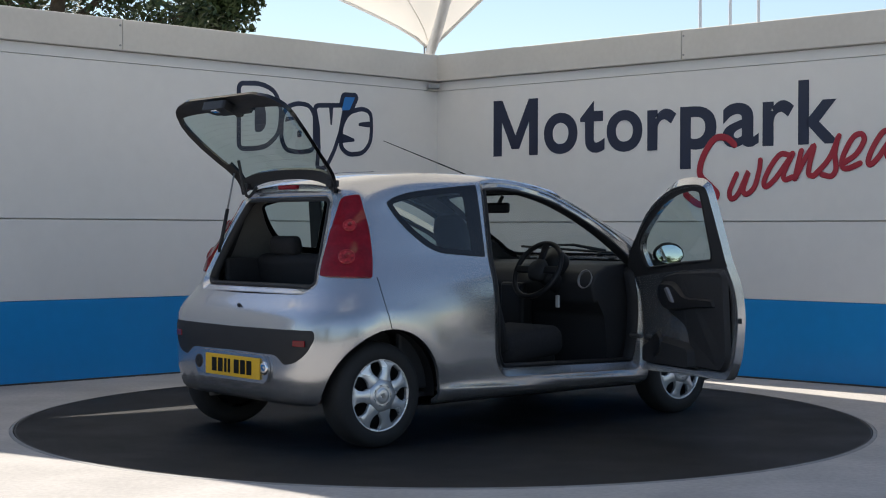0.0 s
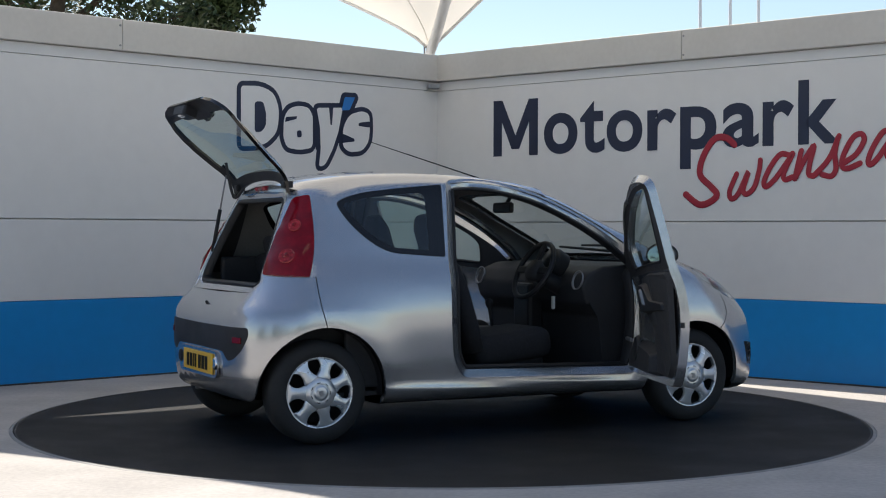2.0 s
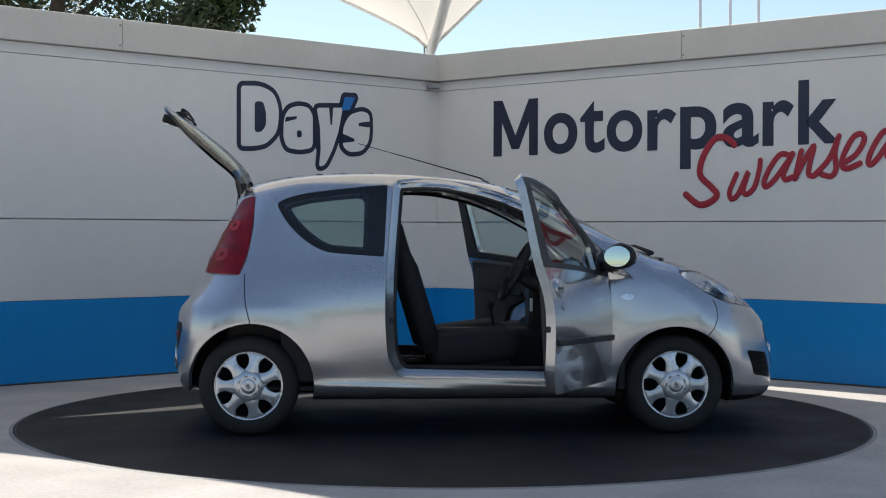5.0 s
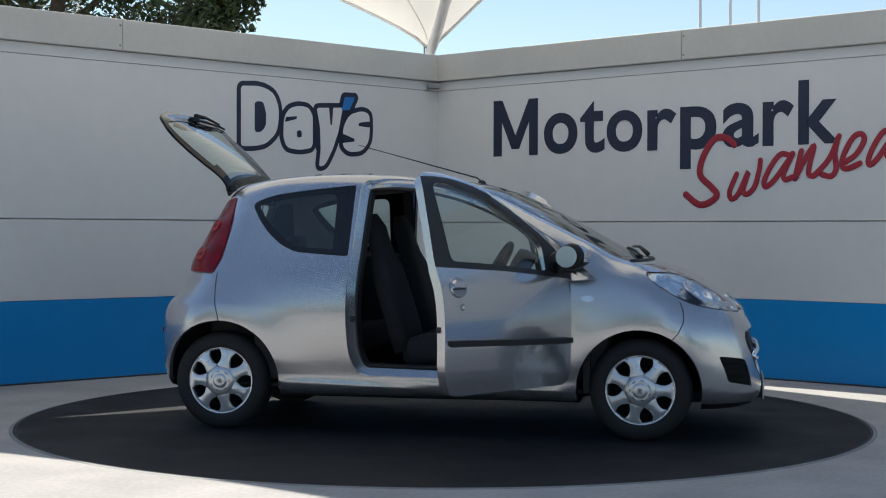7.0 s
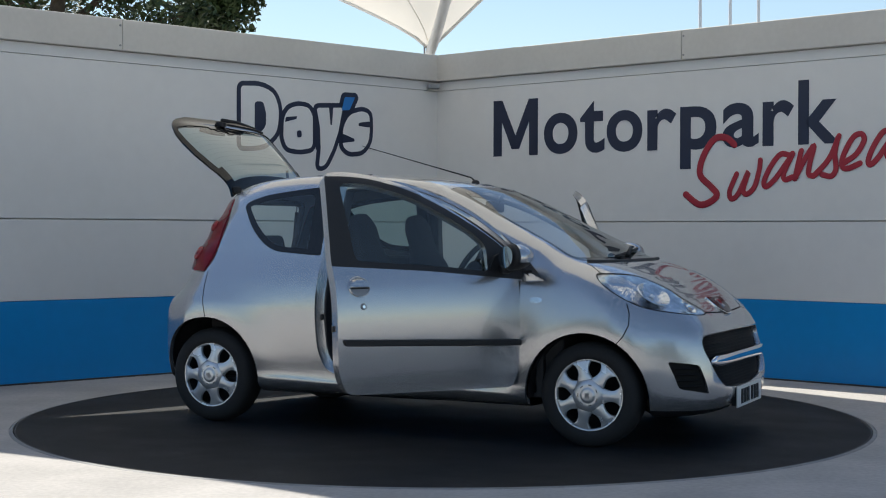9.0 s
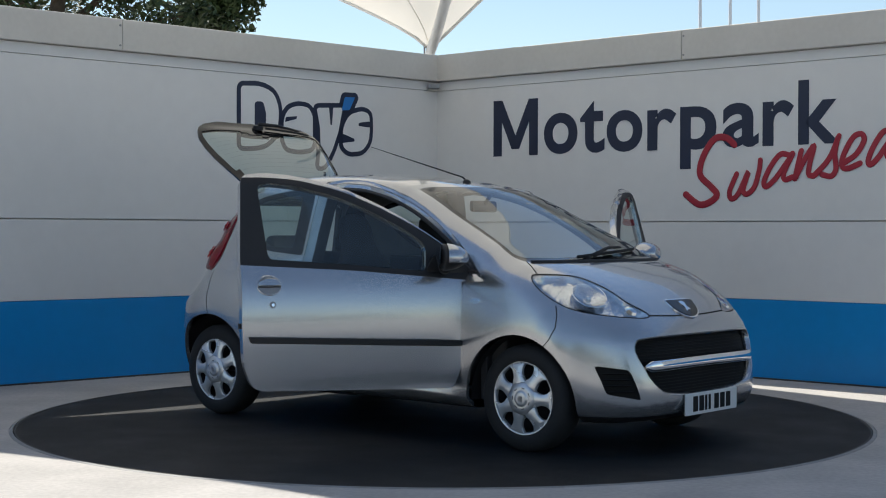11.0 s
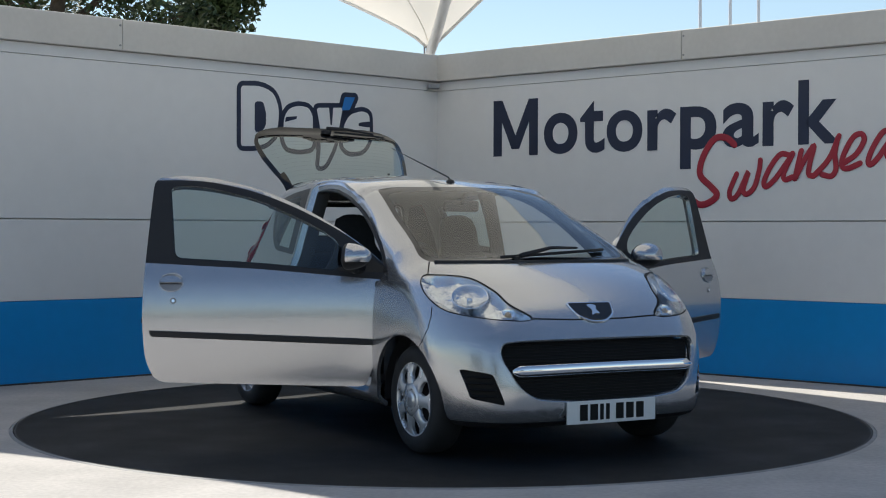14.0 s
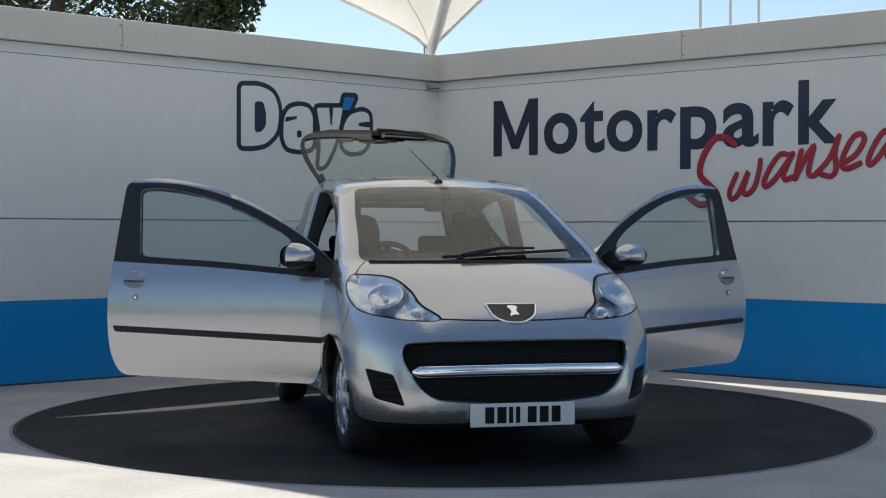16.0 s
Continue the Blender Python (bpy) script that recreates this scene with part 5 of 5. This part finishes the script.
wp = part("wiper", tube([on_screen(-0.12, 0.962, 0.03), on_screen(0.10, 0.985, 0.05), on_screen(0.30, 1.0, 0.03)], [0.014, 0.009, 0.006], 8), M_TRIM, car, "single black screen wiper", smooth=True)
part("wiper_blade", tube([on_screen(y, 0.972 + 0.05 * (y + 0.15), 0.012) for y in np.linspace(-0.22, 0.50, 16)], 0.009, 6), M_RUBBER, wp, smooth=True)
part("wiper_pivot", cyl(0.022, 0.03, 16, pose(1.125, -0.12, 0.968), 0.005), M_TRIM, wp)
part("scuttle", tube([(front_x(y, 0.953) - 0.004, y, 0.955) for y in np.linspace(-0.60, 0.60, 24)], 0.011, 6), M_TRIM, car, "black scuttle strip", smooth=True)
for s in (-1, 1):
    part("sill_step", box(-0.36, s * 0.69 - 0.05, 0.27, 0.70, s * 0.69 + 0.045, 0.318, 0.012), M_SILVER, car, "silver door sill")
    for a, c in ((REAR_ARCH, (-1.157, 0.272)), (FRONT_ARCH, (1.163, 0.262))):
        bm = bmesh.new()
        arc = [p for p in a[:30] if p[1] > 0.2]
        r0 = [bm.verts.new((p[0], s * min(0.74, side_y(p[0], p[1]) - 0.015), p[1])) for p in arc]
        r1 = [bm.verts.new((p[0], s * 0.46, p[1])) for p in arc]
        for k in range(len(arc) - 1):
            bm.faces.new((r0[k], r0[k + 1], r1[k + 1], r1[k]))
        bm.faces.new(r1)
        part("wheel_arch_liner", bm, M_TRIM, car, "black wheel arch liner", smooth=True)

# ---- wheels ----
def build_wheel():
    tyre_prof = [(0.178, 0.07), (0.186, 0.082), (0.215, 0.088), (0.245, 0.082), (0.262, 0.07), (0.271, 0.05), (0.274, 0.0), (0.271, -0.05), (0.262, -0.07), (0.245, -0.082), (0.215, -0.088), (0.186, -0.082), (0.178, -0.07)]
    w = new("wheel")
    w.parent = car
    w["label"] = "road wheel with seven-spoke silver cover"
    part("tyre", lathe(tyre_prof, 56), M_RUBBER, w, "black tyre", smooth=True)
    part("rim_barrel", lathe([(0.182, 0.07), (0.17, 0.02), (0.165, -0.06), (0.001, -0.06)], 40), M_TRIM, w, smooth=True)
    cover = part("wheel_cover", lathe([(0.172, 0.060), (0.174, 0.074), (0.178, 0.080), (0.188, 0.081), (0.194, 0.077), (0.194, 0.07)], 56), M_ALLOY, w, "silver plastic wheel cover", smooth=True)
    for k in range(7):
        a = 2 * math.pi * k / 7
        bm = bmesh.new()
        pr = [(0.080, 0.0395, 0.094), (0.09, 0.0375, 0.094), (0.10, 0.0325, 0.0935), (0.113, 0.0285, 0.092), (0.128, 0.0275, 0.090), (0.143, 0.0305, 0.087), (0.157, 0.0385, 0.084), (0.167, 0.049, 0.0815), (0.176, 0.064, 0.079)]
        g = []
        for r, hw, h in pr:
            g.append([bm.verts.new((r, y, z)) for y, z in ((-hw, h - 0.02), (-hw, h - 0.004), (-hw + 0.005, h), (0, h + 0.001), (hw - 0.005, h), (hw, h - 0.004), (hw, h - 0.02))])
        for p, q in zip(g, g[1:]):
            for i in range(6):
                bm.faces.new((p[i], p[i + 1], q[i + 1], q[i]))
        part("spoke", bm, M_ALLOY, cover, m=Matrix.Rotation(a, 4, "Z"), sharp=50)
        part("nut_recess", merge(bmesh.new(), box(0.0495, -0.011, 0.090, 0.0565, 0.011, 0.0965, 0.002, 1), Matrix.Rotation(a + 0.45, 4, "Z")), M_TRIM, cover)
    part("centre_cap", lathe([(0.086, 0.075), (0.086, 0.094), (0.045, 0.0962), (0.040, 0.095), (0.036, 0.102), (0.026, 0.103), (0.001, 0.1035)], 32), M_ALLOY, cover, smooth=True)
    part("cap_emblem", slab(rounded([(-0.012, 0.014), (0.012, 0.012), (0.008, -0.004), (0.013, -0.016), (-0.010, -0.014)], 0.005, 2), 0.1035, 0.106), M_STEEL, cover)
    return w


wheel = build_wheel()
wheel.matrix_basis = pose(-1.17, -0.655, 0.272, 90, 0, 12)
for x, y, rx, ang in ((1.17, -0.668, 90, 0), (-1.17, 0.655, -90, 30), (1.17, 0.668, -90, 10)):
    copy_thing(wheel, pose(x, y, 0.272, rx, 0, 0) @ pose(0, 0, 0, 0, 0, ang))
wheel.matrix_basis = pose(-1.17, -0.655, 0.272, 90, 0, 0) @ pose(0, 0, 0, 0, 0, 25)
for x in (-1.17, 1.17):
    part("axle", tube([(x, -0.6, 0.272), (x, 0.6, 0.272)], 0.035, 10), M_TRIM, car)
part("exhaust_pipe", tube([(-1.0, 0.35, 0.21), (-1.40, 0.36, 0.22), (-1.50, 0.36, 0.22)], 0.02, 10), M_STEEL, car, smooth=True)

# ---- cabin ----
part("floor_pan", box(-1.30, -0.66, 0.235, 1.0, 0.66, 0.26, 0.005), M_INSIDE, car, "dark carpeted cabin floor")
part("bulkhead", box(0.86, -0.70, 0.24, 0.90, 0.70, 0.90, 0.005), M_INSIDE, car)
part("boot_floor", box(-1.47, -0.50, 0.56, -0.98, 0.50, 0.585, 0.005), M_INSIDE, car, "dark boot carpet")
part("boot_front", box(-1.47, -0.50, 0.58, -1.45, 0.50, 0.77, 0.005), M_INSIDE, car)
for s in (-1, 1):
    part("boot_side_trim", box(-1.30, s * 0.53 - 0.02, 0.50, -0.95, s * 0.53 + 0.02, 0.96, 0.018), M_INSIDE, car, "dark boot side lining")
    part("rear_side_trim", box(-1.0, s * 0.655 - 0.02, 0.28, -0.405, s * 0.655 + 0.02, 0.955, 0.015), M_INSIDE, car)
    part("pillar_trim", tube([(-0.40, s * 0.665, 0.95), (-0.385, s * 0.60, 1.2), (-0.38, s * 0.545, 1.36)], 0.032, 8), M_INSIDE, car, smooth=True)
t = bmesh.new()
prof = [(0.60, 0.30), (0.60, 0.62), (0.50, 0.70), (0.47, 0.80), (0.52, 0.875), (0.62, 0.915), (0.80, 0.925), (1.00, 0.93), (1.0, 0.5), (0.9, 0.30)]
for (y0, y1) in ((-0.66, 0.66),):
    a = [t.verts.new((x, y0, z)) for x, z in prof]
    b = [t.verts.new((x, y1, z)) for x, z in prof]
    for k in range(len(prof)):
        t.faces.new((a[k], a[(k + 1) % len(prof)], b[(k + 1) % len(prof)], b[k]))
    t.faces.new(a)
    t.faces.new(b)
bmesh.ops.bevel(t, geom=[e for e in t.edges], offset=0.02, segments=3, profile=0.5, affect="EDGES")
dash = part("dashboard", t, M_INSIDE, car, "dark moulded dashboard", sharp=40)
for y in (-0.60, 0.60):
    part("air_vent", lathe([(0.052, 0.0), (0.058, 0.012), (0.052, 0.014), (0.048, 0.002)], 28, m=pose(0.485, y, 0.83, 0, -75, 0)), M_RECESS, dash, "round silver-ringed air vent", smooth=True)
part("instrument_pod", lathe([(0.001, 0.05), (0.07, 0.04), (0.085, 0.0), (0.08, -0.06)], 28, m=pose(0.47, -0.34, 0.935, 0, -60, 0)), M_TRIM, dash, smooth=True)
part("centre_console", box(-0.12, -0.11, 0.25, 0.55, 0.11, 0.54, 0.04), M_INSIDE, car)
part("radio", box(0.44, -0.10, 0.50, 0.54, 0.10, 0.80, 0.02), M_TRIM, dash)
gl = part("gear_lever", tube([(0.25, 0, 0.48), (0.22, 0, 0.66)], 0.01, 8), M_TRIM, car)
part("gear_knob", lathe([(0.001, 0.03), (0.02, 0.02), (0.026, 0.0), (0.014, -0.03)], 16, m=pose(0.22, 0, 0.68)), M_TRIM, gl, smooth=True)
SW = pose(0.33, -0.35, 0.885, 0, -62, 0)
bm = lathe([(0.178 + 0.016 * math.cos(a), 0.016 * math.sin(a)) for a in np.linspace(0, 2 * math.pi, 11)], 40, m=SW)
sw = part("steering_wheel", bm, M_TRIM, car, "dark three-spoke steering wheel", smooth=True)
part("boss", lathe([(0.001, 0.03), (0.055, 0.026), (0.075, 0.0), (0.05, -0.05)], 24, m=SW), M_INSIDE, sw, smooth=True)
for a in (0, 180, 270):
    part("spoke", merge(bmesh.new(), box(0.05, -0.022, -0.008, 0.175, 0.022, 0.012, 0.006), SW @ pose(0, 0, 0, 0, 0, a + 90)), M_TRIM, sw)
part("column", tube([(0.34, -0.35, 0.875), (0.60, -0.35, 0.74)], [0.05, 0.06], 12), M_TRIM, sw, smooth=True)
part("key_fob", box(0.40, -0.455, 0.66, 0.415, -0.43, 0.735, 0.004), M_PAPER, car, "pale key tag hanging from the ignition")
part("rear_view_mirror", box(0.30, -0.115, 1.225, 0.33, 0.115, 1.29, 0.014), M_TRIM, car, "black rear-view mirror")
part("mirror_stem", tube([(0.33, 0, 1.27), (0.37, 0, 1.33)], 0.012, 8), M_TRIM, car)


def cushion(sx, sy, sz, bev=0.05):
    return box(-sx / 2, -sy / 2, -sz / 2, sx / 2, sy / 2, sz / 2, bev, 4)


def build_seat(y, fwd):
    """A front seat, its back tipped, with a built-in headrest."""
    base_ob = part("front_seat", merge(bmesh.new(), cushion(0.50, 0.48, 0.18, 0.07), pose(0.02 + fwd, y, 0.455, 0, -7, 0)), M_FABRIC, car, "charcoal fabric bucket seat", smooth=True)
    B = pose(-0.22 + fwd, y, 0.44, 0, -17, 0)
    t = bmesh.new()
    prof = [(0.0, 0.235), (0.15, 0.25), (0.35, 0.245), (0.48, 0.21), (0.56, 0.15), (0.62, 0.125), (0.72, 0.125), (0.78, 0.105), (0.80, 0.06)]
    rings = []
    for h, w in prof:
        th = 0.065 if h < 0.5 else 0.05
        if h > 0.77:
            th = 0.03
        rings.append([t.verts.new((th * (1 if math.cos(a) > 0 else 1) * np.sign(math.cos(a)) * abs(math.cos(a)) ** 0.6, w * np.sign(math.sin(a)) * abs(math.sin(a)) ** 0.6, h)) for a in np.linspace(0, 2 * math.pi, 20, endpoint=False)])
    for a, b in zip(rings, rings[1:]):
        for k in range(20):
            t.faces.new((a[k], a[(k + 1) % 20], b[(k + 1) % 20], b[k]))
    t.faces.new(rings[0])
    t.faces.new(rings[-1])
    t.transform(B)
    part("backrest", t, M_FABRIC, base_ob, smooth=True)
    part("seat_runner", box(-0.20 + fwd, y - 0.20, 0.255, 0.22 + fwd, y + 0.20, 0.40, 0.02), M_TRIM, base_ob)
    return base_ob


for y, fwd in ((-0.36, 0.06), (0.36, 0.06)):
    build_seat(y, fwd)
rs = part("rear_seat", merge(bmesh.new(), cushion(0.48, 1.12, 0.16), pose(-0.68, 0, 0.46, 0, -5, 0)), M_FABRIC, car, "dark fabric rear bench", smooth=True)
part("backrest", merge(bmesh.new(), cushion(0.13, 1.12, 0.52), pose(-0.97, 0, 0.73, 0, -16, 0)), M_FABRIC, rs, smooth=True)
for y in (-0.30, 0.30):
    part("headrest", merge(bmesh.new(), cushion(0.08, 0.25, 0.11, 0.035), pose(-1.04, y, 1.03, 0, -12, 0)), M_FABRIC, rs, smooth=True)


def motions():
    rows, disc = [], []
    for t, a in TURN:
        turn = Matrix.Rotation(radians(a), 4, "Z")
        rows.append((t, pose(-0.025, 8.831, 0.002) @ turn @ pose(0.085, -0.073, 0)))
        disc.append((t, pose(CX, CY, 0) @ turn))
    walk(car, rows)
    walk(turntable, disc)


# turn of the platform: seconds and degrees
TURN = [(0, 40.89), (0.5, 37.29), (1, 33.66), (1.5, 30.05), (2, 26.4), (2.5, 22.68), (3, 18.93), (3.5, 15.2), (4, 11.5), (5.2, 2.5), (6.5, -7.39), (7, -11.13), (7.5, -14.83), (8, -18.49), (8.5, -22.09),
        (9, -25.65), (10.2, -34.4), (11.5, -43.7), (12, -47.22), (12.5, -50.76), (13, -54.35), (13.5, -57.92), (14, -61.43), (14.5, -64.92), (15, -68.42), (15.5, -71.94), (16, -75.47)]
motions()
